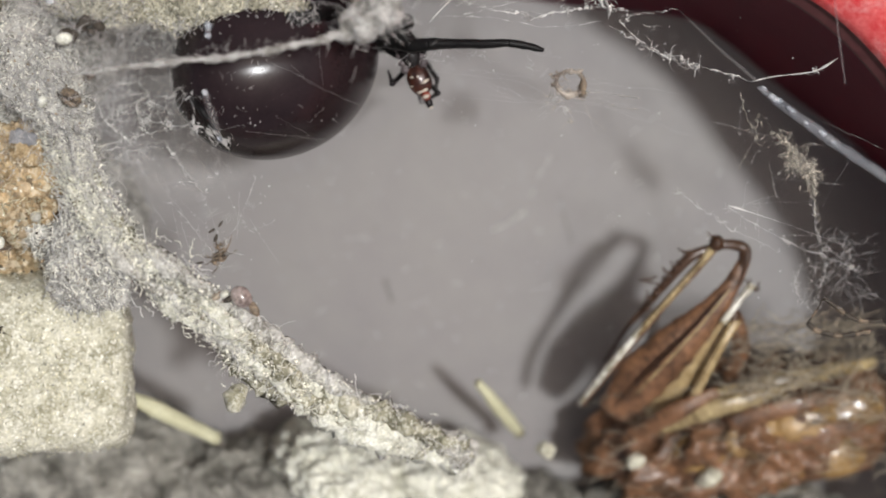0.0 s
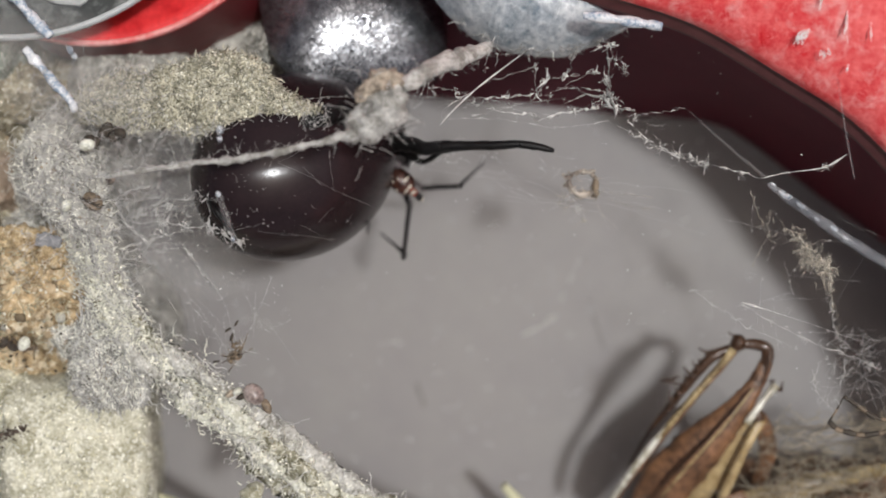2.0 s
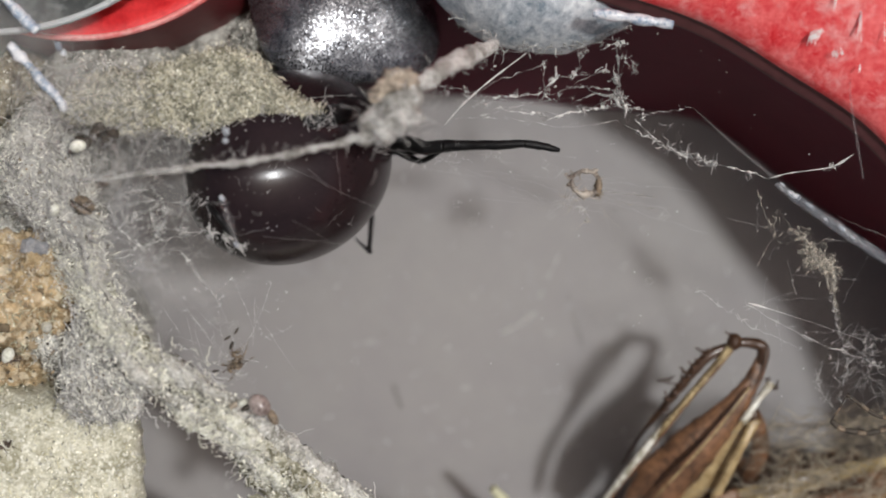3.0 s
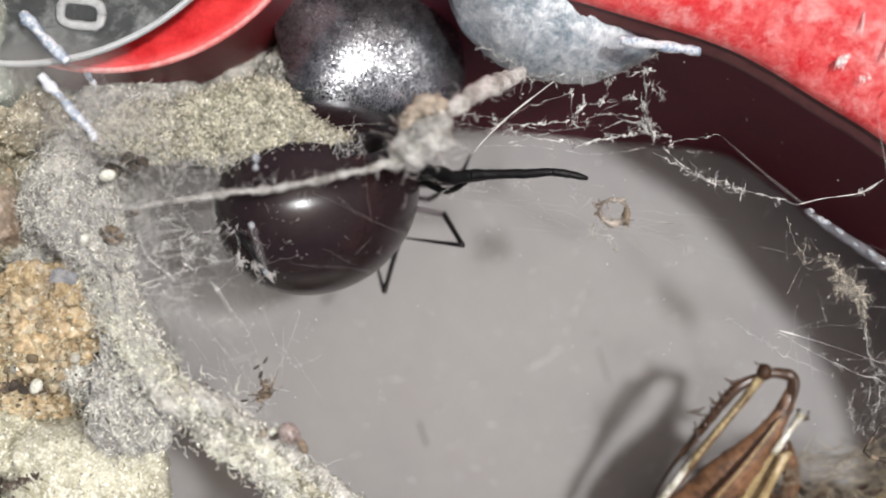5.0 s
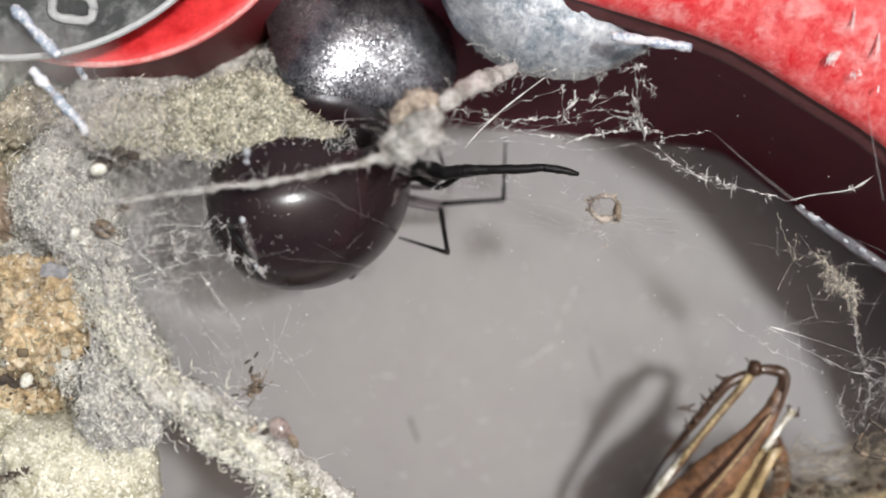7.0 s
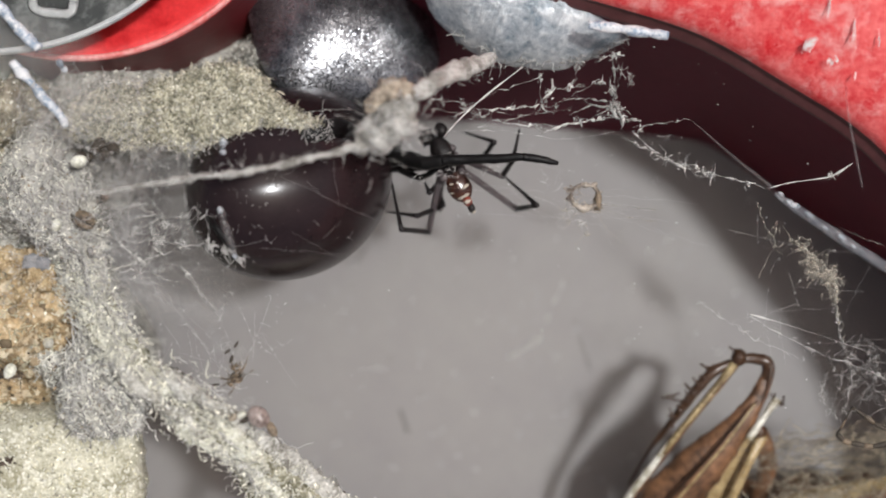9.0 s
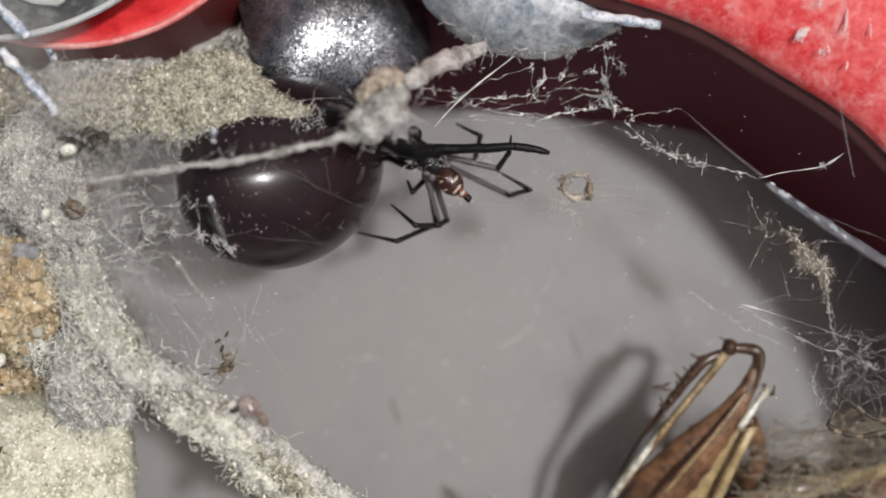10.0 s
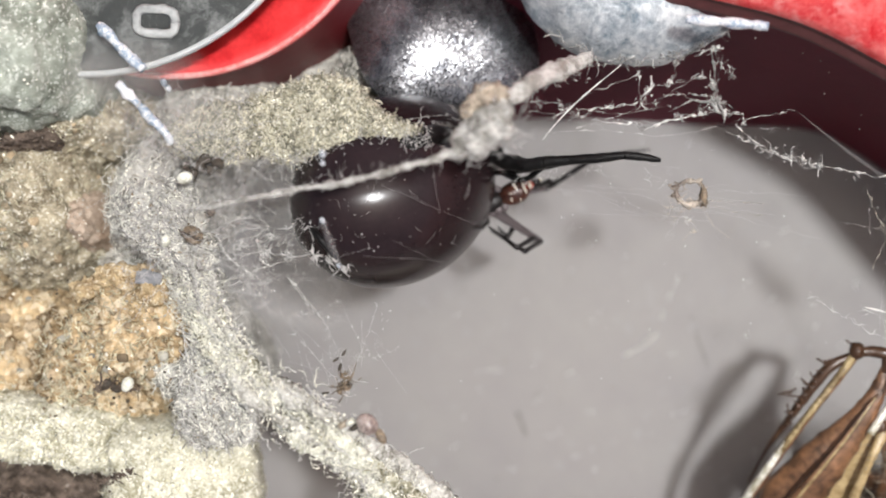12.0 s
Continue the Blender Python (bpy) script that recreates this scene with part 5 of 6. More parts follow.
def build_webs():
    # single thick threads
    cable("silk_thread", [(13.84, 5.31, 18), (15.66, 3.60, 18.4), (17.53, 1.97, 19)], [0.02, 0.05, 0.07, 0.09, 0.1], FILM_THREAD, "faint clear silk thread along the red wall", 0.3)
    # a fine thread, widened to take the shape of its blurred glint
    cable("silk_thread", [(17.66, 1.66, 19), (19.44, 0.36, 19.4), (21.85, -1.29, 19.6), (25.72, -3.48, 18)], [0.1, 0.22, 0.27, 0.24, 0.3, 0.26, 0.3, 0.27, 0.25], GLASSY_CLEAR, "thick clear glassy silk thread with beads", 0.2)
    cable("silk_thread", [(17.38, 1.92, 18.8), (18.47, 2.19, 18.9), (20.38, 2.49, 19), (21.42, 3.12, 19.2)], [0.01, 0.03, 0.012, 0.03, 0.014, 0.03, 0.02, 0.055, 0.03, 0.008], SILK, "thin bright silk thread with a knot", 0.9)
    cable("silk_thread", [(1.43, 4.43, 19.5), (2.09, 5.20, 19.4), (3.34, 6.38, 19.2), (5.37, 7.95, 19)], [0.008, 0.016, 0.03, 0.02, 0.05, 0.03, 0.045, 0.025, 0.02], SILK, "taut bright silk thread", 0.5)
    cable("silk_thread", [(16.62, -4.30, 18), (17.30, -4.49, 18), (18.00, -4.69, 18), (20.16, -5.38, 17.8), (22.47, -6.18, 17.6)], [0.012, 0.045, 0.05, 0.022, 0.007, 0.005, 0.006, 0.004], SILK, "short thin bright silk thread", 0.6)
    # two thick bluish-white strands stand for blurred glints on thin threads
    cable("silk_thread", [(-19.78, 10.90, 22), (-18.67, 9.68, 22), (-17.61, 8.57, 22)], [0.2, 0.27, 0.23, 0.29, 0.24, 0.25], GLASSY_BRIGHT, "glassy bluish-white silk strand", 0.5)
    cable("silk_thread", [(-18.88, 7.98, 22), (-17.74, 6.71, 22), (-16.39, 5.17, 22)], [0.2, 0.27, 0.23, 0.29, 0.22, 0.2], GLASSY_BRIGHT, "glassy bluish-white silk strand", 0.5)
    cable("silk_thread", [(-8.8, 0.95, 23.5), (-8.68, 0.45, 23.4), (-8.47, -0.29, 23.2), (-8.2, -1.4, 22.7)], [0.13, 0.24, 0.13, 0.2, 0.22, 0.16, 0.07], FILM_THREAD, "long clear drop of silk glue on the abdomen", 0.25)
    for x, y, z, r in [(-8.78, 0.9, 23.7, 0.15), (-8.24, -1.25, 22.95, 0.13), (-16.62, 7.9, 22.0, 0.2), (-16.4, 7.6, 22.0, 0.17), (-8.41, 3.9, 25.0, 0.2), (-8.44, 3.5, 24.9, 0.16), (-16.36, 5.1, 22.2, 0.24)]:
        bm = bmesh.new()
        blob(bm, (x, y, z), (r * 0.9, r * 1.1, r * 0.6), 0.25, 1.5, 3, (0, 0, 20), x)
        tagged(part("silk_bead", bm, GLASSY), "bright glassy drop of silk glue in the web", "silk bead", "silk beads")
    cable("silk_thread", [(8.47, 9.77, 20.4), (9.66, 9.62, 20.4), (11.02, 9.42, 20.4), (12.3, 9.22, 20.4)], [0.2, 0.26, 0.28, 0.3, 0.2, 0.3, 0.28, 0.2, 0.27, 0.22], GLASSY_BRIGHT, "glassy silk strand at the rim", 0.12)
    # bright beads drawn along the clear thread for its blurred glint
    for x, y, r in ((17.8, 1.62, 0.12), (18.35, 1.12, 0.24), (18.62, 1.06, 0.13), (19.15, 0.62, 0.2), (19.95, -0.05, 0.12), (20.75, -0.48, 0.18), (21.3, -0.96, 0.1)):
        bm = bmesh.new()
        blob(bm, (x, y, 19.7), (r * 1.3, r * 0.6, r * 0.5), 0.7, 2.0, 3, (0, 0, -34), x)
        tagged(part("silk_bead", bm, GLASSY), "bright glassy bead on the clear silk thread", "silk bead", "silk beads")
    rng = random.Random(17)
    bm = bmesh.new()
    strand(bm, [(10.24, 4.49, 19), (11.76, 3.74, 18.9), (13.26, 3.00, 18.7), (14.76, 2.64, 18.7), (16.24, 2.25, 18.8), (17.36, 1.94, 18.9)], 0.07, rng)
    strand(bm, [(10.69, 4.93, 19), (12.11, 5.16, 18.8), (13.63, 5.36, 18.4)], 0.03, rng)
    strand(bm, [(10.74, 4.68, 19), (12.23, 3.41, 18.9), (13.10, 3.14, 18.7)], 0.035, rng)
    for place, size, count, r in (((13.24, 3.03, 18.8), 0.42, 16, 0.07), ((13.91, 2.80, 18.8), 0.4, 10, 0.06), ((14.55, 2.61, 18.8), 0.5, 12, 0.05), ((12.31, 3.41, 18.9), 0.5, 8, 0.04), ((11.53, 3.91, 18.9), 0.5, 5, 0.03), ((16.41, 2.05, 18.8), 0.45, 6, 0.03), ((20.38, 2.52, 19), 0.45, 7, 0.05), ((10.96, 4.79, 19), 0.3, 4, 0.04), ((12.42, 4.41, 18.9), 0.3, 4, 0.03)):
        snag(bm, place, size, count, r, rng)
    stuff("ragged_thread_silk", bm, SILK_DULL, "frayed silk along the dusty thread", "web")

    def spot(box, z, dz):
        return Vector((rng.uniform(box[0], box[2]), rng.uniform(box[1], box[3]), z + rng.uniform(-dz, dz)))

    # hazy sheet beside the abdomen
    bm = bmesh.new()
    lo, hi = (-16.28, -2.09, 22), (-8.33, 3.74, 22)
    for _ in range(60):
        p = spot((lo[0], lo[1], hi[0], hi[1]), 20.3, 1.2)
        w = Vector((rng.gauss(0, 1.0), rng.gauss(0, 0.8), rng.gauss(0, 0.4)))
        fibre(bm, p - w, p + w, rng.uniform(0.004, 0.011), rng.uniform(-0.1, 0.2), 9, 0.14, rng)
        crumbs(bm, [p + w * rng.uniform(-1, 1) for _ in range(3)], 0.02, 0.07, rng)
    # tangle over the bank and the crust
    lo, hi = (-18.92, -3.11, 23), (-11.86, 7.34, 23)
    for _ in range(300):
        p = spot((lo[0], lo[1], hi[0], hi[1]), 22.6, 1.2)
        w = Vector((rng.gauss(0, 0.7), rng.gauss(0, 0.7), rng.gauss(0, 0.3)))
        fibre(bm, p - w, p + w, rng.uniform(0.005, 0.014), 0, 6, 0.12, rng)
        crumbs(bm, [p], 0.03, 0.09, rng)
    # under the abdomen
    lo, hi = (-13.76, -7.62, 20), (-6.11, -2.16, 20)
    for _ in range(24):
        p = spot((lo[0], lo[1], hi[0], hi[1]), 20, 1.5)
        w = Vector((rng.gauss(-0.5, 0.6), rng.gauss(0.8, 0.6), rng.gauss(0, 0.4)))
        fibre(bm, p - w, p + w, rng.uniform(0.004, 0.009), 0.1, 5, 0.06, rng)
        crumbs(bm, [p + w * rng.uniform(-1, 1) for _ in range(4)], 0.02, 0.06, rng)
    for _ in range(9):
        p = spot((-10.06, -1.55, -2.20, 2.91), 22.8, 0.4)
        w = Vector((rng.gauss(1.0, 0.8), rng.gauss(0.2, 0.9), rng.gauss(0, 0.1)))
        fibre(bm, p - w, p + w, rng.uniform(0.002, 0.004), -0.05, 6, 0.05, rng)
        crumbs(bm, [p], 0.015, 0.04, rng)
    for _ in range(260):
        t = rng.random()
        p = Vector((-15.98, 4.20, 21)).lerp(Vector((-3.84, 4.77, 21.6)), t) + Vector((0, -0.55 * math.sin(math.pi * t), 0)) + Vector((rng.gauss(0, 0.2), rng.gauss(0, 0.3), rng.gauss(0, 0.3)))
        w = Vector((rng.gauss(0, 0.3), rng.gauss(-0.05, 0.3), rng.gauss(0, 0.1)))
        fibre(bm, p - w, p + w, rng.uniform(0.006, 0.016), 0, 4, 0.08, rng)
        crumbs(bm, [p + w], 0.03, 0.09, rng)
    strand(bm, [(-12.39, -0.37, 21.5), (-10.71, -0.72, 22), (-9.10, -0.77, 22.2), (-8.06, -1.35, 22)], 0.05, rng, 8, 0.06)
    for place in ((-12.11, -0.56, 21.6), (-10.85, -0.72, 22), (-9.62, -0.66, 22.2), (-8.83, -0.98, 22.2), (-8.11, -1.41, 22), (-12.93, -1.58, 21.5), (-11.68, 0.29, 21.8), (-13.14, 0.03, 21.8)):
        snag(bm, place, 0.45, 9, 0.06, rng)
    for _ in range(14):
        p = spot((-16.06, -2.63, -9.68, 2.15), 21.8, 0.5)
        snag(bm, p, rng.uniform(0.25, 0.8), 3, rng.uniform(0.018, 0.04), rng)
    for course, r in (([(-10.47, -2.66, 21), (-9.31, -4.30, 20.6), (-8.47, -6.72, 20.8)], 0.014), ([(-6.93, -3.25, 20), (-7.56, -5.12, 20.5), (-8.34, -6.72, 20.8)], 0.014), ([(-10.87, -4.55, 21), (-9.66, -5.89, 21), (-8.66, -7.10, 21)], 0.012), ([(-7.56, -5.12, 20.5), (-7.17, -5.81, 20.4), (-6.11, -5.43, 20)], 0.012)):
        strand(bm, course, r, rng, 10, 0.03)
        for p in smooth_path(course, 3):
            snag(bm, p, 0.18, 2, 0.03, rng)
    for _ in range(16):
        p = spot((-14.26, -1.58, -9.19, 1.10), 21.5, 0.6)
        a = rng.uniform(0, 3.1)
        w = Vector((math.cos(a), math.sin(a), 0)) * rng.uniform(0.5, 1.6)
        strand(bm, [p - w, p + Vector((rng.gauss(0, 0.4), rng.gauss(0, 0.4), 0.1)), p + w], 0.026, rng, 8, 0.05)
    stuff("web_haze", bm, SILK_FAINT, "hazy sheet of fine silk beside the abdomen", "web")
    bm = bmesh.new()
    for course, r in (([(-14.46, 0.62, 21.6), (-13.66, 1.09, 21.6), (-12.74, 1.28, 21.6), (-11.82, 0.89, 21.6)], 0.045), ([(-13.66, -0.43, 21.6), (-12.74, 0.16, 21.6), (-11.88, 0.69, 21.6)], 0.06), ([(-12.41, 0.36, 21.6), (-12.21, -0.7, 21.6), (-11.95, -1.22, 21.6), (-12.74, -1.38, 21.6)], 0.05), ([(-10.96, -1.62, 21.6), (-10.5, -2.41, 21.6), (-10.1, -3.07, 21.4), (-9.44, -3.86, 21.2)], 0.04), ([(-13.0, -1.5, 21.6), (-13.86, -1.75, 21.6), (-14.46, -3.07, 21.6)], 0.05), ([(-14.32, 0.49, 21.6), (-14.06, -0.43, 21.6), (-13.53, -0.96, 21.6), (-12.74, -1.62, 21.6)], 0.05), ([(-15.91, 1.68, 21.8), (-14.98, 1.81, 21.8), (-14.06, 1.94, 21.8)], 0.04), ([(-16.43, -0.69, 21.8), (-15.77, -1.22, 21.8), (-15.51, -2.01, 21.8), (-15.38, -3.07, 21.8)], 0.07)):
        for _ in range(2):
            strand(bm, [Vector(q) + Vector((rng.gauss(0, 0.06), rng.gauss(0, 0.06), 0)) for q in course], r, rng, 9, 0.035)
        for p in smooth_path(course, 3):
            snag(bm, p, 0.2, 2, 0.03, rng)
    crumbs(bm, [(-17.09, 0.36, 22), (-15.25, -1.02, 21.8), (-15.51, 4.19, 22), (-14.98, 3.72, 22), (-12.2, -0.75, 21.7), (-13.2, -2.2, 21.6)], 0.14, 0.24, rng)
    stuff("curled_web", bm, SILK_DULL, "curled white threads beside the abdomen", "web")
    # thin film of silk between the bank and the abdomen
    for place, w, h, mat, label in (((-12.29, 1.38, 20.6), 6.0, 4.2, SHEET, "thin hazy film of grey silk beside the abdomen"), ((-16.45, 5.83, 21.7), 4.6, 2.0, SHEET_THIN, "thin hazy film of grey silk under the red cap"), ((-19.0, 8.6, 21.6), 4.6, 2.0, SHEET_THIN, "thin hazy film of grey silk over the dial edge"), ((-11.6, -2.9, 20.2), 4.6, 2.0, SHEET_THIN, "thin hazy film of grey silk below the abdomen")):
        bm = bmesh.new()
        bmesh.ops.create_grid(bm, x_segments=40, y_segments=30, size=1.0)
        for v in bm.verts:
            v.co = Vector((v.co.x * w, v.co.y * h, 0))
            v.co.z = 0.4 * noise.fractal(v.co * 0.35, 0.8, 2, 4) - 0.03 * v.co.length
        film_ob = stuff("silk_film", bm, mat, label, "web")
        film_ob.location = Vector(place) * MM
    # long fine threads across the gap
    bm = bmesh.new()
    for _ in range(16):
        p = spot((-0.11, 0.60, 7.57, 3.73), 17, 1)
        q = p + Vector((rng.uniform(1, 5), rng.gauss(-0.8, 0.9), rng.gauss(0, 0.4)))
        fibre(bm, p, q, rng.uniform(0.002, 0.004), 0.2, 7, 0.08, rng)
        crumbs(bm, [p.lerp(q, rng.random()) for _ in range(3)], 0.02, 0.05, rng)
    for _ in range(9):
        p = Vector((8.91, 1.32, 16.5)) + Vector((rng.gauss(0, 0.3), rng.gauss(0, 0.3), 0))
        q = p + Vector((rng.uniform(1, 6), rng.uniform(-3.2, 0.3), rng.gauss(0, 0.5)))
        fibre(bm, p, q, rng.uniform(0.002, 0.005), 0.3, 8, 0.1, rng)
    for _ in range(20):
        p = spot((16.97, -9.65, 23.23, 0.60), 17.2, 1.2)
        w = Vector((rng.gauss(0.6, 0.9), rng.gauss(-0.5, 0.8), rng.gauss(0, 0.3)))
        fibre(bm, p - w, p + w, rng.uniform(0.003, 0.007), 0.05, 7, 0.06, rng)
        crumbs(bm, [p + w * rng.uniform(-1, 1) for _ in range(4)], 0.02, 0.07, rng)
    for place, size, count in (((21.09, -7.09, 17), 0.5, 4), ((21.66, -7.94, 17), 0.6, 5), ((20.52, -8.51, 17), 0.5, 4), ((21.97, -6.50, 17.2), 0.5, 4), ((22.8, -6.6, 17.2), 0.6, 6), ((23.3, -7.4, 17.1), 0.6, 6), ((19.70, -6.20, 17.4), 0.4, 3), ((21.44, -9.25, 16.8), 0.5, 4)):
        snag(bm, place, size, count, 0.03, rng)
    for _ in range(60):
        p = spot((21.4, -9.2, 24.2, -5.8), 17.2, 0.6)
        w = Vector((rng.gauss(0.2, 0.6), rng.gauss(-0.1, 0.5), rng.gauss(0, 0.2)))
        fibre(bm, p - w, p + w, rng.uniform(0.004, 0.011), 0.1, 7, 0.12, rng)
    for course in ([(21.1, -3.9, 17), (21.4, -5.6, 17), (21.9, -7.4, 17), (21.6, -9.0, 17)], [(16.6, -4.4, 18), (19.6, -6.0, 17.6), (23.6, -7.6, 17.2)], [(20.6, -7.4, 17), (20.4, -8.6, 17), (21.2, -9.6, 16.8)], [(14.0, -3.6, 18), (16.4, -5.2, 17.8), (19.2, -6.6, 17.4)]):
        strand(bm, course, 0.035, rng, 10, 0.05)
        for p in smooth_path(course, 4):
            snag(bm, p, 0.3, 2, 0.025, rng)
    for k in range(12):
        p = Vector((-0.25, 2.50, 18)).lerp(Vector((3.99, 3.08, 17.5)), k / 11) + Vector((rng.gauss(0, 0.15), rng.gauss(0, 0.2), 0))
        snag(bm, p, 0.4, 3, 0.022, rng)
    for place, size, count in (((7.91, 0.83, 17), 0.6, 9), ((8.28, 0.26, 17), 0.5, 7), ((7.43, 0.54, 17), 0.5, 5), ((7.29, 2.16, 17), 0.4, 4), ((6.49, 2.53, 17), 0.4, 3), ((2.19, 0.65, 18), 0.14, 4), ((2.70, 0.76, 18), 0.12, 4)):
        snag(bm, place, size, count, 0.022, rng)
    stuff("fine_web", bm, SILK_FAINT, "fine silk threads crossing the open gap", "web")
    # ragged white tangle under the zinc cap
    bm = bmesh.new()
    for course, r in (([(3.69, 5.69, 20.5), (4.78, 5.84, 20.3), (5.90, 5.92, 20)], 0.06), ([(7.23, 6.22, 20), (8.35, 6.25, 20), (9.66, 6.11, 20)], 0.05), ([(3.79, 5.20, 20.5), (4.92, 5.03, 20.3), (6.14, 5.00, 20)], 0.06), ([(6.16, 4.65, 19.8), (7.83, 5.10, 20), (9.28, 5.27, 20)], 0.08), ([(9.61, 8.41, 20), (9.72, 7.12, 20), (9.66, 5.73, 20)], 0.07), ([(6.14, 7.32, 20), (6.25, 6.09, 20), (6.74, 6.69, 20)], 0.04), ([(6.74, 6.69, 20), (7.73, 6.93, 20), (7.97, 7.92, 20)], 0.035), ([(9.66, 5.73, 20), (10.29, 5.28, 19.8), (11.08, 5.22, 19.5)], 0.07), ([(2.02, 5.20, 22), (3.66, 6.35, 21), (6.14, 7.26, 20)], 0.02), ([(3.12, 4.82, 21), (6.17, 5.71, 20), (9.06, 7.07, 20)], 0.02), ([(7.53, 5.49, 20), (8.63, 5.90, 20), (9.66, 5.73, 20)], 0.03)):
        strand(bm, course, r, rng)
    for place, size, count, r in (((9.77, 8.38, 20), 0.45, 9, 0.07), ((9.06, 7.07, 20), 0.3, 8, 0.07), ((9.66, 6.69, 20), 0.4, 9, 0.06), ((9.61, 5.87, 20), 0.6, 15, 0.075), ((9.99, 5.32, 20), 0.5, 8, 0.06), ((9.12, 5.32, 20), 0.45, 7, 0.05), ((6.74, 6.74, 20), 0.4, 9, 0.08), ((6.25, 6.09, 20), 0.5, 9, 0.05), ((7.73, 6.93, 20), 0.5, 8, 0.04), ((6.14, 7.32, 20), 0.35, 6, 0.04), ((7.97, 7.86, 20), 0.45, 8, 0.06), ((10.48, 7.18, 20), 0.5, 7, 0.05), ((9.99, 7.53, 20), 0.4, 6, 0.04), ((7.94, 5.16, 20), 0.5, 8, 0.05), ((4.78, 5.79, 20.3), 0.4, 4, 0.04), ((3.12, 5.41, 21), 0.5, 6, 0.04), ((2.43, 5.85, 21.5), 0.5, 7, 0.05), ((6.99, 5.90, 20), 0.35, 4, 0.04), ((6.19, 4.82, 19.8), 0.4, 5, 0.05)):
        snag(bm, place, size, count, r, rng)
    crumbs(bm, [spot((11.56, 4.30, 17.54, 9.14), 17, 1.0) for _ in range(14)], 0.02, 0.06, rng)
    # bright threads from the knot to the tangle
    for course, r in (([(-5.55, 5.64, 21), (-3.08, 5.72, 21), (-0.62, 5.84, 21.2), (1.3, 5.7, 20.6), (4.04, 5.29, 20), (7.35, 4.88, 20)], 0.02), ([(-0.51, 6.11, 21), (1.71, 6.19, 20.5), (3.9, 5.56, 20)], 0.016), ([(1.2, 5.2, 20.5), (3.2, 5.75, 20.2), (5.2, 5.5, 20), (7.6, 5.75, 20)], 0.022), ([(1.6, 4.7, 20.2), (4.4, 4.75, 20), (7.2, 4.35, 19.8), (9.8, 4.7, 19.4)], 0.016)):
        strand(bm, course, r, rng, 10, 0.03)
        for p in smooth_path(course, 3)[2:]:
            snag(bm, p, 0.2, 2, 0.018, rng)
    stuff("ragged_web", bm, SILK_DULL, "ragged white web tangle under the zinc cap", "web")
    # scraps of silk stuck to the sunlit shell, and one clear thread that hangs from it
    bm = bmesh.new()
    for place, wide, tall, count in (((18.8, 8.6, 21.6), 0.3, 0.4, 26), ((20.7, 9.0, 22.3), 0.06, 0.8, 6), ((19.9, 7.8, 21.6), 0.3, 0.25, 14), ((20.9, 7.1, 21.6), 0.1, 0.3, 5), ((19.5, 10.3, 22.4), 0.05, 0.7, 5), ((21.8, 8.8, 22.4), 0.05, 0.6, 5)):
        lean = rng.gauss(0.1, 0.15)
        for _ in range(count):
            q = Vector(place) + Vector((rng.gauss(0, wide * 0.45), rng.gauss(0, tall * 0.3), rng.gauss(0, 0.03)))
            w = Vector((lean + rng.gauss(0, wide), 1, 0)) * tall * rng.uniform(0.2, 0.6)
            fibre(bm, q - w, q + w, rng.uniform(0.008, 0.022), 0, 5, 0.04, rng)
    stuff("silk_scraps", bm, SILK_SCRAP, "whitish scraps of silk on the red shell", "web")
    cable("silk_thread", [(20.5, 6.6, 21.5), (20.8, 5.7, 20.6), (21.15, 4.0, 20.4), (21.6, 1.9, 20.2)], [0.03, 0.06, 0.05, 0.07, 0.05], FILM_THREAD, "clear silk thread hanging from the rim", 0.3)
    # silk wool along the zinc cap's edge
    bm = bmesh.new()
    for k in range(150):
        a = radians(rng.uniform(225, 335))
        p = Vector((6.6 + 6.4 * math.cos(a), 13.9 + 5.5 * math.sin(a), rng.uniform(15, 17.5)))
        w = Vector((rng.gauss(0, 0.3), rng.gauss(-0.05, 0.22), rng.gauss(0, 0.2)))
        fibre(bm, p - w, p + w, rng.uniform(0.01, 0.03), 0, 5, 0.12, rng)
    stuff("silk_fringe", bm, SILK_DULL, "woolly silk fringe on the zinc cap's edge", "web")
    # brownish fibres over the carcass
    bm = bmesh.new()
    for _ in range(420):
        p = spot((18.43, -15.79, 26.65, -10.92), 11.8, 1.0)
        w = Vector((rng.gauss(0.2, 0.8), rng.gauss(0.2, 0.4), rng.gauss(0, 0.2)))
        fibre(bm, p - w, p + w, rng.uniform(0.008, 0.028), 0.05, 6, 0.14, rng)
    for _ in range(170):
        p = spot((11.42, -21.49, 28.58, -15.26), 9.6, 0.9)
        w = Vector((rng.gauss(0.7, 0.7), rng.gauss(0.25, 0.35), rng.gauss(0, 0.2)))
        fibre(bm, p - w, p + w, rng.uniform(0.008, 0.028), 0.05, 5, 0.12, rng)
    stuff("dusty_fibres", bm, FIBRE_BROWN, "dusty tan silk fibres over the carcass", "web")
    # bright motes of dust on the threads
    bm = bmesh.new()
    spots = []
    for _ in range(60):
        spots.append(spot((-17, -9, 22, 4), 18.5, 1.5))
    for _ in range(160):
        spots.append(spot((-16.02, -4.75, -5.94, 3.74), 22, 1.2))
    crumbs(bm, spots, 0.02, 0.055, rng)
    stuff("dust_motes", bm, SILK, "bright motes of dust on the web threads", "dust")


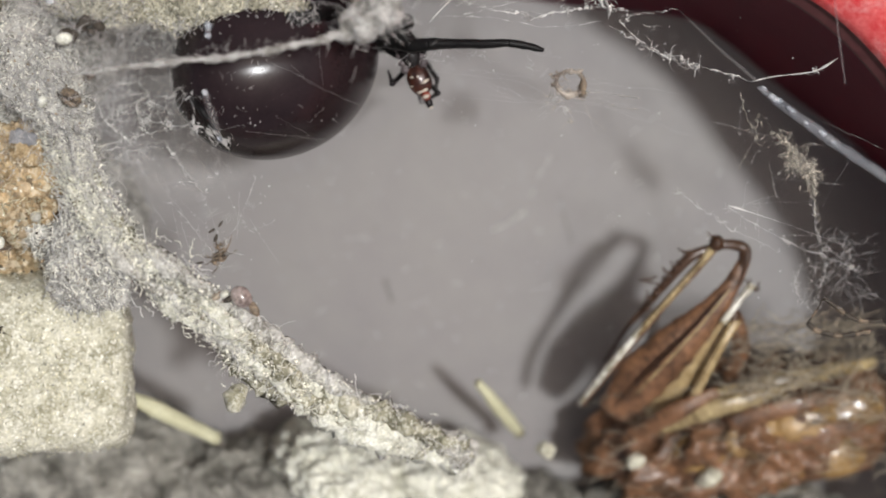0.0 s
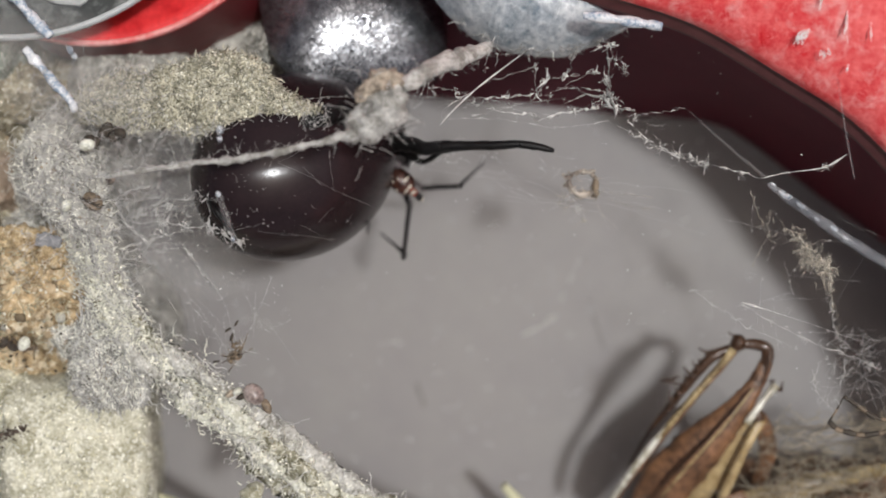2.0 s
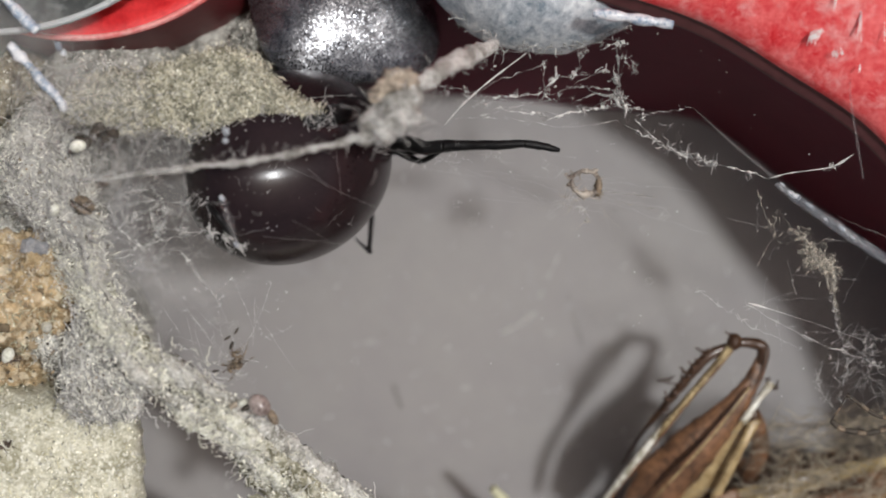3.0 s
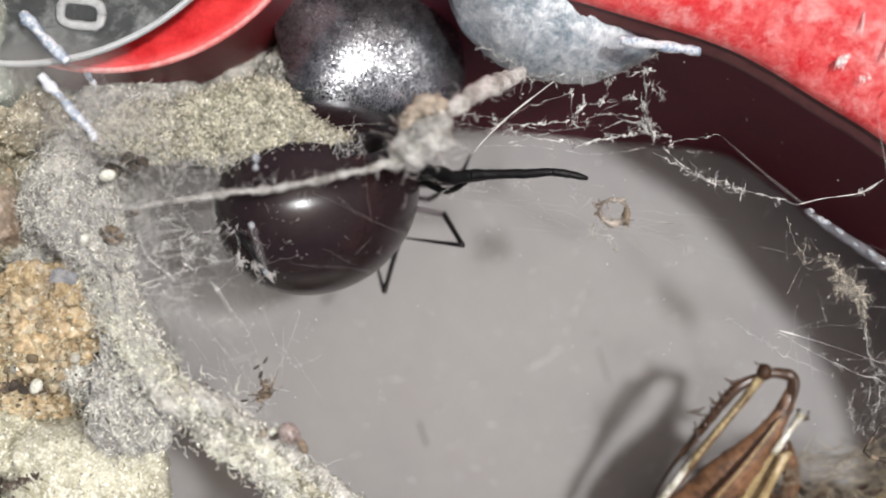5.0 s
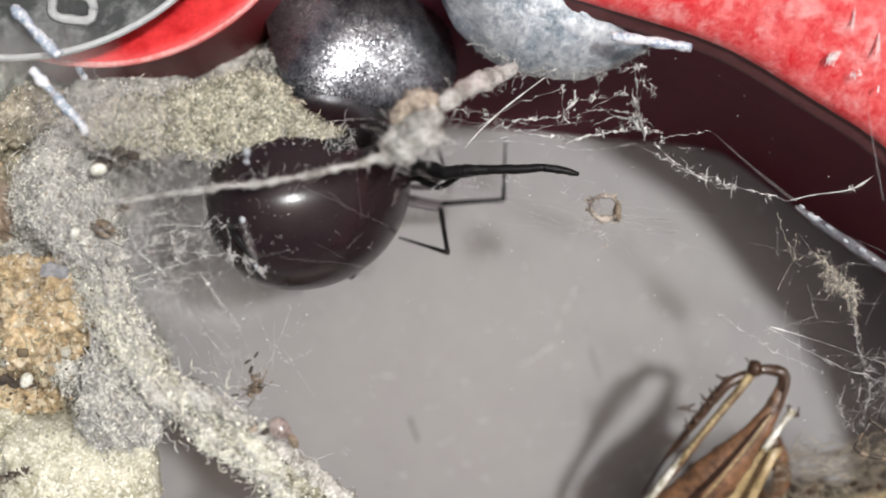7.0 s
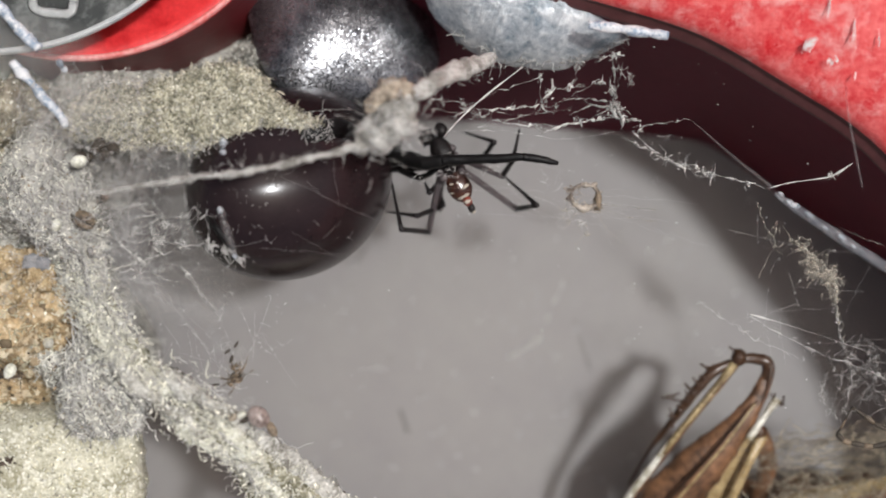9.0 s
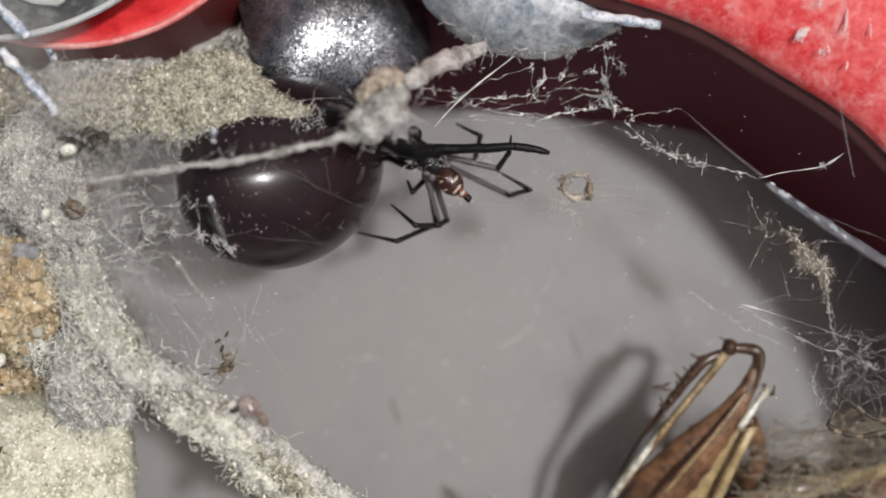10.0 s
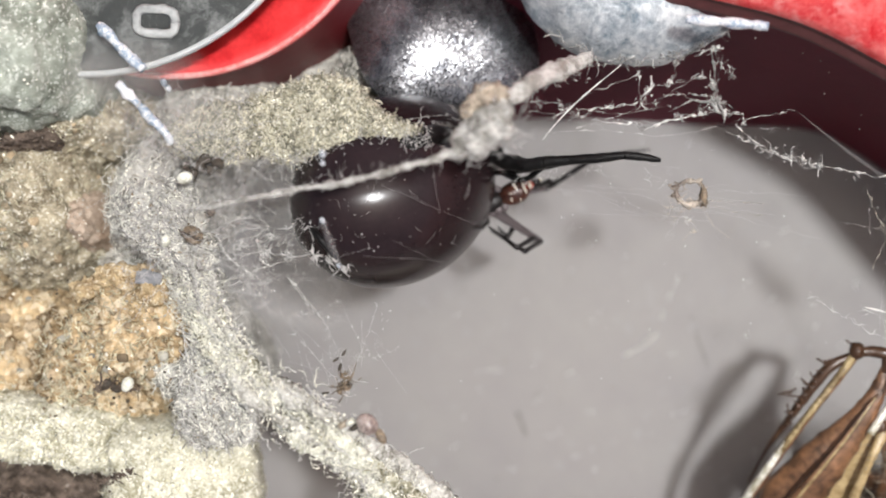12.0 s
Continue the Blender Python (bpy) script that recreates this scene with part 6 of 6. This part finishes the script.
# ---- the male spider, which moves ----
# seconds, place in mm and heading of the body; seconds, knee, ankle and tip of each leg from the body
BODY_ROWS = [
    (0, 0.36, 2.99, 16.0, -69),
    (0.6, 0.36, 3.22, 16.0, -73),
    (1.2, -0.84, 2.06, 16.0, -60),
    (1.5, -2.05, 2.26, 16.0, -56),
    (1.8, -1.75, 2.64, 16.0, -46),
    (2.1, -2.63, 2.71, 13.2, -43),
    (2.5, -4.84, 1.38, 12.3, -29),
    (3.2, -4.93, 1.57, 12.3, -22),
    (4.8, -4.42, 2.79, 12.3, -34),
    (5.5, -4.32, 2.83, 12.3, -38),
    (6, -4.36, 2.80, 12.3, -36),
    (6.5, -4.37, 2.86, 12.3, -36),
    (7, -3.95, 2.74, 12.3, -48),
    (7.2, -2.03, 1.88, 12.3, -66),
    (8.8, 1.45, 3.38, 16.0, -63),
    (9, 1.55, 3.53, 16.0, -64),
    (9.5, 1.53, 3.31, 16.0, -49),
    (10, 1.13, 2.99, 16.0, -46),
    (10.5, 0.57, 3.16, 16.0, -31),
    (11, -0.25, 3.11, 16.0, -9),
    (11.2, -1.27, 2.63, 16.0, -0),
    (11.5, -0.54, 0.80, 15.5, 33),
    (12, -1.74, 1.63, 14.0, 20),
]
L1_EARLY = [
    (0, 1.0, -1.6, 1.5, -2.0, 0.6, -2.6),
    (0.6, 0.9, -1.3, 1.2, -1.9, 0.8, -2.8),
    (1.2, 1.5, -1.5, 2.1, -1.9, 2.5, -2.6),
    (1.5, 1.1, -2.1, 1.5, -3.0, 1.5, -3.9),
    (1.8, 1.4, -1.5, 1.8, -2.4, 1.4, -3.0),
    (2.1, 1.1, -2.3, 0.9, -5.9, -1.2, -4.4),
    (2.5, 2.4, -1.5, 2.3, -3.9, 0.7, -3.2),
    (3.2, 2.3, -1.8, 2.4, -3.6, 1.4, -3.0),
    (4.8, 5.4, -1.0, 5.4, -2.5, 2.4, -2.3),
    (5.5, 4.9, -2.3, 4.7, -3.9, 2.0, -2.8),
    (6, 4.8, -2.3, 4.6, -4.2, 1.9, -2.7),
    (6.5, 4.8, -1.4, 4.8, -3.0, 2.3, -2.5),
]
L1_LATE = [
    (7, 4.8, -1.2, 4.6, -3.4, 2.0, -2.6),
    (7.2, 3.2, -2.1, 2.9, -3.1, 0.8, -2.4),
    (8.8, -0.7, -4.2, -2.3, -4.5, -3.2, -2.2),
    (9, -1.0, -3.6, -2.3, -3.5, -3.0, -0.5),
    (9.5, -0.5, -3.6, -1.8, -3.4, -2.3, -0.7),
    (10, 0.3, -3.2, -1.7, -4.1, -4.1, -3.6),
    (10.5, 0.7, -3.3, -0.9, -4.8, -3.4, -4.0),
    (11, 1.1, -2.6, -0.1, -5.0, -2.5, -3.7),
    (11.2, 1.5, -2.9, 1.2, -3.8, -1.7, -6.2),
    (11.5, 0.4, -3.8, -2.4, -4.7, -4.0, -3.6),
    (12, 2.5, -2.1, 1.8, -2.6, -0.2, -1.4),
]
L2_EARLY = [
    (0, 0.3, -1.3, 0.5, -2.0, 0.5, -2.6),
    (0.6, 0.2, -1.0, 0.3, -1.9, 0.1, -2.7),
    (1.2, 0.0, -1.3, 0.2, -1.9, -0.3, -2.5),
    (1.5, 0.0, -2.1, -0.4, -3.9, -1.0, -6.4),
    (1.8, 0.2, -2.4, -0.1, -3.9, -0.7, -5.1),
    (2.1, -0.5, -1.4, -0.8, -2.3, -1.2, -3.5),
    (2.5, 1.1, -1.5, 0.8, -2.4, 0.5, -2.7),
    (3.2, 1.1, -1.2, 0.9, -1.8, 0.6, -2.3),
    (4.8, 2.0, -2.7, 1.5, -5.3, 0.9, -3.9),
    (5.5, 1.5, -2.9, 0.4, -5.1, -0.0, -3.5),
    (6, 1.4, -2.7, 0.3, -5.4, -0.2, -3.6),
    (6.5, 1.6, -3.4, 1.4, -5.1, 0.8, -4.3),
]
L2_LATE = [
    (7, 0.9, -3.2, -0.5, -4.7, -1.5, -4.1),
    (7.2, 0.0, -2.4, -1.5, -4.4, -2.8, -3.6),
    (8.8, -0.3, -2.6, -1.4, -2.7, -3.1, -2.6),
    (9, -0.4, -2.3, -1.5, -2.8, -3.2, -2.5),
    (9.5, -0.3, -2.7, -1.0, -3.2, -3.2, -3.3),
    (10, 0.5, -3.3, -0.7, -3.3, -2.0, -2.2),
    (10.5, 0.3, -3.4, -1.5, -2.6, -1.9, -1.2),
    (11, 0.9, -2.6, -0.3, -2.2, -1.2, -1.4),
    (11.2, 1.6, -2.0, 0.7, -2.0, -0.5, -1.1),
    (11.5, -0.1, -2.9, -0.9, -4.6, -2.4, -4.7),
    (12, 2.2, -1.9, 1.4, -2.4, -0.2, -1.2),
]
L3_EARLY = [
    (0, 0.0, -0.7, 0.2, -1.3, 0.3, -1.9),
    (1.5, 0.5, -1.5, 0.8, -2.1, 1.1, -3.0),
    (2.5, 1.7, -1.2, 1.5, -1.8, 1.1, -2.1),
    (4.8, 2.4, -1.2, 2.3, -1.7, 1.8, -1.8),
    (6, 2.4, -1.2, 2.3, -1.5, 1.8, -1.7),
    (7.2, 0.8, -1.8, 0.3, -2.1, 0.0, -2.4),
    (9, -0.4, -1.6, -0.2, -2.2, -0.4, -2.5),
]
L3_LATE = [
    (9.5, 0.7, -2.7, 0.7, -3.0, 0.4, -2.2),
    (10, 0.9, -3.0, 0.4, -3.3, -0.0, -1.9),
    (10.5, 0.9, -3.2, 0.7, -3.4, 0.1, -2.4),
    (11, 1.3, -2.5, 1.0, -2.8, 0.3, -1.7),
    (11.5, 1.2, -2.1, 0.6, -2.3, -0.2, -1.1),
    (12, 1.1, -1.2, 0.8, -1.8, 0.1, -1.2),
]
R1_EARLY = [
    (0, 0.7, -0.4, 1.4, -1.3, 1.3, -2.0),
    (0.6, 0.8, -0.4, 1.2, -0.9, 1.4, -1.6),
    (1.2, 1.0, -0.4, 1.8, -1.0, 2.7, -2.1),
    (1.5, 1.1, -0.6, 1.9, -0.3, 2.8, 0.9),
    (1.8, 1.8, -0.9, 3.7, -1.3, 5.1, -0.6),
    (2.1, 1.7, -1.4, 4.1, -1.1, 4.9, 0.6),
    (2.5, 2.0, -0.3, 2.4, -0.7, 2.0, -1.4),
    (3.2, 1.8, 0.0, 2.3, -0.4, 1.8, -0.9),
    (4.8, 3.6, -0.0, 4.4, 0.3, 4.8, 1.2),
    (5.5, 3.0, -1.2, 4.8, -0.6, 6.7, 0.1),
    (6, 3.2, -1.7, 5.8, -1.2, 6.7, -0.5),
    (6.5, 4.2, -0.9, 6.1, -0.4, 7.6, 0.4),
]
R1_LATE = [
    (7, 4.3, -0.7, 7.7, -0.5, 7.9, 3.0),
    (7.2, 3.0, -1.1, 5.2, -0.7, 5.3, 3.6),
    (8.8, 3.9, -2.2, 4.6, -2.0, 3.0, -0.5),
    (9, 3.7, -2.4, 4.6, -2.3, 3.0, -0.6),
    (9.5, 3.9, -2.1, 4.8, -1.9, 3.2, -0.4),
    (10, 4.2, -1.7, 5.1, -1.5, 3.6, -0.4),
    (10.5, 3.7, -2.1, 6.7, -1.6, 8.1, 0.3),
    (11, 3.4, -1.7, 6.5, -1.5, 6.6, 1.1),
    (11.2, 4.8, -1.0, 7.7, -0.6, 8.2, 1.0),
    (11.5, 4.5, 0.1, 7.0, 0.7, 7.2, 3.3),
    (12, 2.9, 0.8, 5.8, 2.4, 8.7, 2.8),
]
R2_EARLY = [
    (0, 0.3, 0.1, 0.6, 0.4, 0.4, 0.7),
    (1.5, 0.6, 0.6, 0.9, 0.9, 1.0, 1.2),
    (2.5, 1.4, 0.0, 1.5, 0.3, 1.4, 0.6),
    (4.8, 3.6, 0.3, 4.8, 0.9, 5.5, 2.0),
    (5.5, 4.5, 0.8, 6.8, 1.4, 5.9, 2.7),
    (6, 5.8, 0.5, 6.6, 0.0, 6.4, 2.8),
    (6.5, 4.8, -0.4, 7.4, 0.5, 7.1, 3.0),
]
R2_LATE = [
    (7, 3.6, 0.2, 4.5, 0.8, 4.1, 2.4),
    (9, 1.7, 0.1, 2.5, 1.1, 0.9, 1.8),
    (10.5, 2.7, 0.2, 2.7, 1.5, 1.6, 2.4),
    (11, 3.2, 0.6, 3.5, 1.7, 2.6, 2.6),
    (11.5, 2.8, 1.6, 3.4, 2.4, 3.2, 3.1),
    (12, 2.0, 0.8, 3.2, 1.1, 2.3, 0.9),
]
R3_EARLY = [
    (0, 0.4, -0.1, 0.7, 0.0, 0.6, 0.3),
    (2.5, 1.2, -0.1, 1.4, 0.2, 1.2, 0.5),
    (7.2, 1.5, 0.3, 3.0, 1.5, 2.6, 3.2),
    (9, 2.9, -0.7, 3.4, 0.0, 3.8, 1.7),
]
R3_LATE = [
    (10, 3.5, -0.4, 4.0, 0.3, 4.2, 1.3),
    (10.5, 1.0, -0.1, 1.6, 0.5, 1.0, 1.4),
    (12, 0.8, 0.4, 1.1, 0.7, 1.2, 1.1),
]
LEG_ROWS = {"l1": L1_EARLY + L1_LATE, "l2": L2_EARLY + L2_LATE, "l3": L3_EARLY + L3_LATE, "r1": R1_EARLY + R1_LATE, "r2": R2_EARLY + R2_LATE, "r3": R3_EARLY + R3_LATE}

LEG_LENGTHS = {"l1": (4.5, 3.8, 4.0), "l2": (3.6, 2.9, 2.9), "l3": (3.5, 1.6, 1.9), "r1": (5.1, 3.6, 4.2), "r2": (4.5, 2.8, 2.9), "r3": (3.6, 2.0, 2.0), "l4": (2.6, 1.8, 1.8), "r4": (2.6, 1.8, 1.8)}


def build_male():
    he = thing("male_spider", "small slender brown spider with cream-striped abdomen, climbing", "spider", (0, 0, 0))
    bm = bmesh.new()
    blob(bm, (-0.25, 0, 0), (1.15, 0.62, 0.5), 0.05, 1.0, 4)
    part("cephalothorax", bm, MALE_BODY, he)
    bm = bmesh.new()
    blob(bm, (1.4, 0, -0.1), (0.9, 0.62, 0.56), 0.12, 0.8, 4)
    belly = part("abdomen", bm, MALE_ORANGE, he, "red-brown and black abdomen with cream stripes")
    for x, s, start, count in ((1.05, 0.88, -50, 5), (1.45, 1.0, 5, 4), (1.5, 1.0, -70, 3), (1.85, 0.95, -35, 5), (2.15, 0.8, -20, 4)):
        bm = bmesh.new()
        arc = [Vector((x + 0.2 * math.cos(a), 0.62 * s * math.sin(a), -0.1 + 0.57 * s * math.cos(a))) for a in [radians(start + 17 * j) for j in range(count)]]
        tube(bm, arc, [0.02, 0.08, 0.05, 0.09, 0.02], 6, 1.2)
        part("stripe", bm, MALE_WHITE, belly, "cream stripe")
    bm = bmesh.new()
    blob(bm, (2.3, 0.05, 0.1), (0.26, 0.24, 0.2), 0.2, 1.0, 3)
    part("spinneret", bm, MALE_RED, belly, "reddish tip")
    bm = bmesh.new()
    blob(bm, (2.68, 0.08, 0.0), (0.3, 0.19, 0.19), 0.15, 1.0, 3)
    part("tail", bm, MALE_BODY, belly, "black tail end")
    bm = bmesh.new()
    blob(bm, (2.95, 0.1, 0.02), (0.1, 0.12, 0.1), 0.1, 1.0, 2)
    part("tail_tip", bm, MALE_WHITE, belly, "cream tail tip")
    for x in (-0.45, -0.05, 0.35, 0.7):
        for side in (-1, 1):
            bm = bmesh.new()
            blob(bm, (x, 0.5 * side, 0.05), (0.22, 0.24, 0.2), 0.15, 1.2, 3, (0, 0, 30 * side), x)
            part("coxa", bm, MALE_PALE, he, "greyish leg base")
    for side in (-1, 1):
        bm = bmesh.new()
        blob(bm, (-1.55, 0.45 * side, 0.1), (0.42, 0.34, 0.3), 0.1, 1.0, 3)
        part("palp", bm, MALE_BODY, he)
    segments = {}
    for name, lengths in LEG_LENGTHS.items():
        made = []
        for kind, d, radii, mat in zip(("femur", "tibia", "tarsus"), lengths, ([0.12, 0.165, 0.155, 0.15], [0.155, 0.14, 0.125, 0.14], [0.13, 0.095, 0.075, 0.045]), (MALE_PALE, MALE_LEG, MALE_LEG)):
            bm = bmesh.new()
            tube(bm, [Vector((0, 0, d * k / 9)) for k in range(10)], radii, 8, 0.08)
            made.append(part(kind, bm, mat, he))
        segments[name] = made
    return he, segments


def leg_points(name, t):
    """The knee, ankle and tip of a leg, from the body, at a time."""
    if name not in LEG_ROWS:
        s = 1 if name == "l4" else -1
        return [(-0.3, 0.9 * s), (-0.9, 1.6 * s), (-1.2, 0.9 * s)]
    rows = LEG_ROWS[name]
    ts = [r[0] for r in rows]
    v = [float(np.interp(t, ts, [r[k] for r in rows])) for k in range(1, 7)]
    return [(v[0], v[1]), (v[2], v[3]), (v[4], v[5])]


def motions():
    he, segments = build_male()
    body = []
    turn = 0.0
    for k, (t, x, y, z, a) in enumerate(BODY_ROWS):
        turn = a if k == 0 else turn + (a - turn + 180) % 360 - 180
        body.append((t, pose(x * MM, y * MM, z * MM, 0, 0, turn)))
    walk(he, body)
    hips = {"l1": (0.1, -0.3), "l2": (-0.2, -0.3), "l3": (0.3, -0.25), "l4": (-0.5, -0.2), "r1": (0.3, 0.3), "r2": (0.0, 0.3), "r3": (-0.3, 0.3), "r4": (-0.5, 0.2)}
    for name, made in segments.items():
        rows = [[], [], []]
        turns = [None, None, None]
        for t, m in body:
            inverse = m.to_3x3().inverted()
            at = Vector((*hips[name], 0.0))
            for k, (goal, size) in enumerate(zip(leg_points(name, t), LEG_LENGTHS[name])):
                flat = inverse @ Vector((goal[0], goal[1], 0)) - Vector((at.x, at.y, 0))
                reach = min(flat.length, size * 0.995)
                flat = flat.normalized() * reach if flat.length > 1e-6 else Vector((1e-3, 0, 0))
                way = Vector((flat.x, flat.y, math.sqrt(max(size * size - reach * reach, 0.0)) * (-1, 1, -1)[k] * 0.999)).normalized()
                if turns[k] is None:
                    turns[k] = way.to_track_quat("Z", "Y")
                else:
                    turns[k] = (turns[k] @ Vector((0, 0, 1))).rotation_difference(way) @ turns[k]
                rows[k].append((t, Matrix.LocRotScale(at * MM, turns[k], None)))
                at = at + way * size
        for ob, path in zip(made, rows):
            walk(ob, path)


build_floor()
build_housing()
build_round_cap()
build_knob()
build_metal()
build_side()
build_silk_strip()
build_female()
build_insect()
build_clump()
litter()
build_webs()
motions()
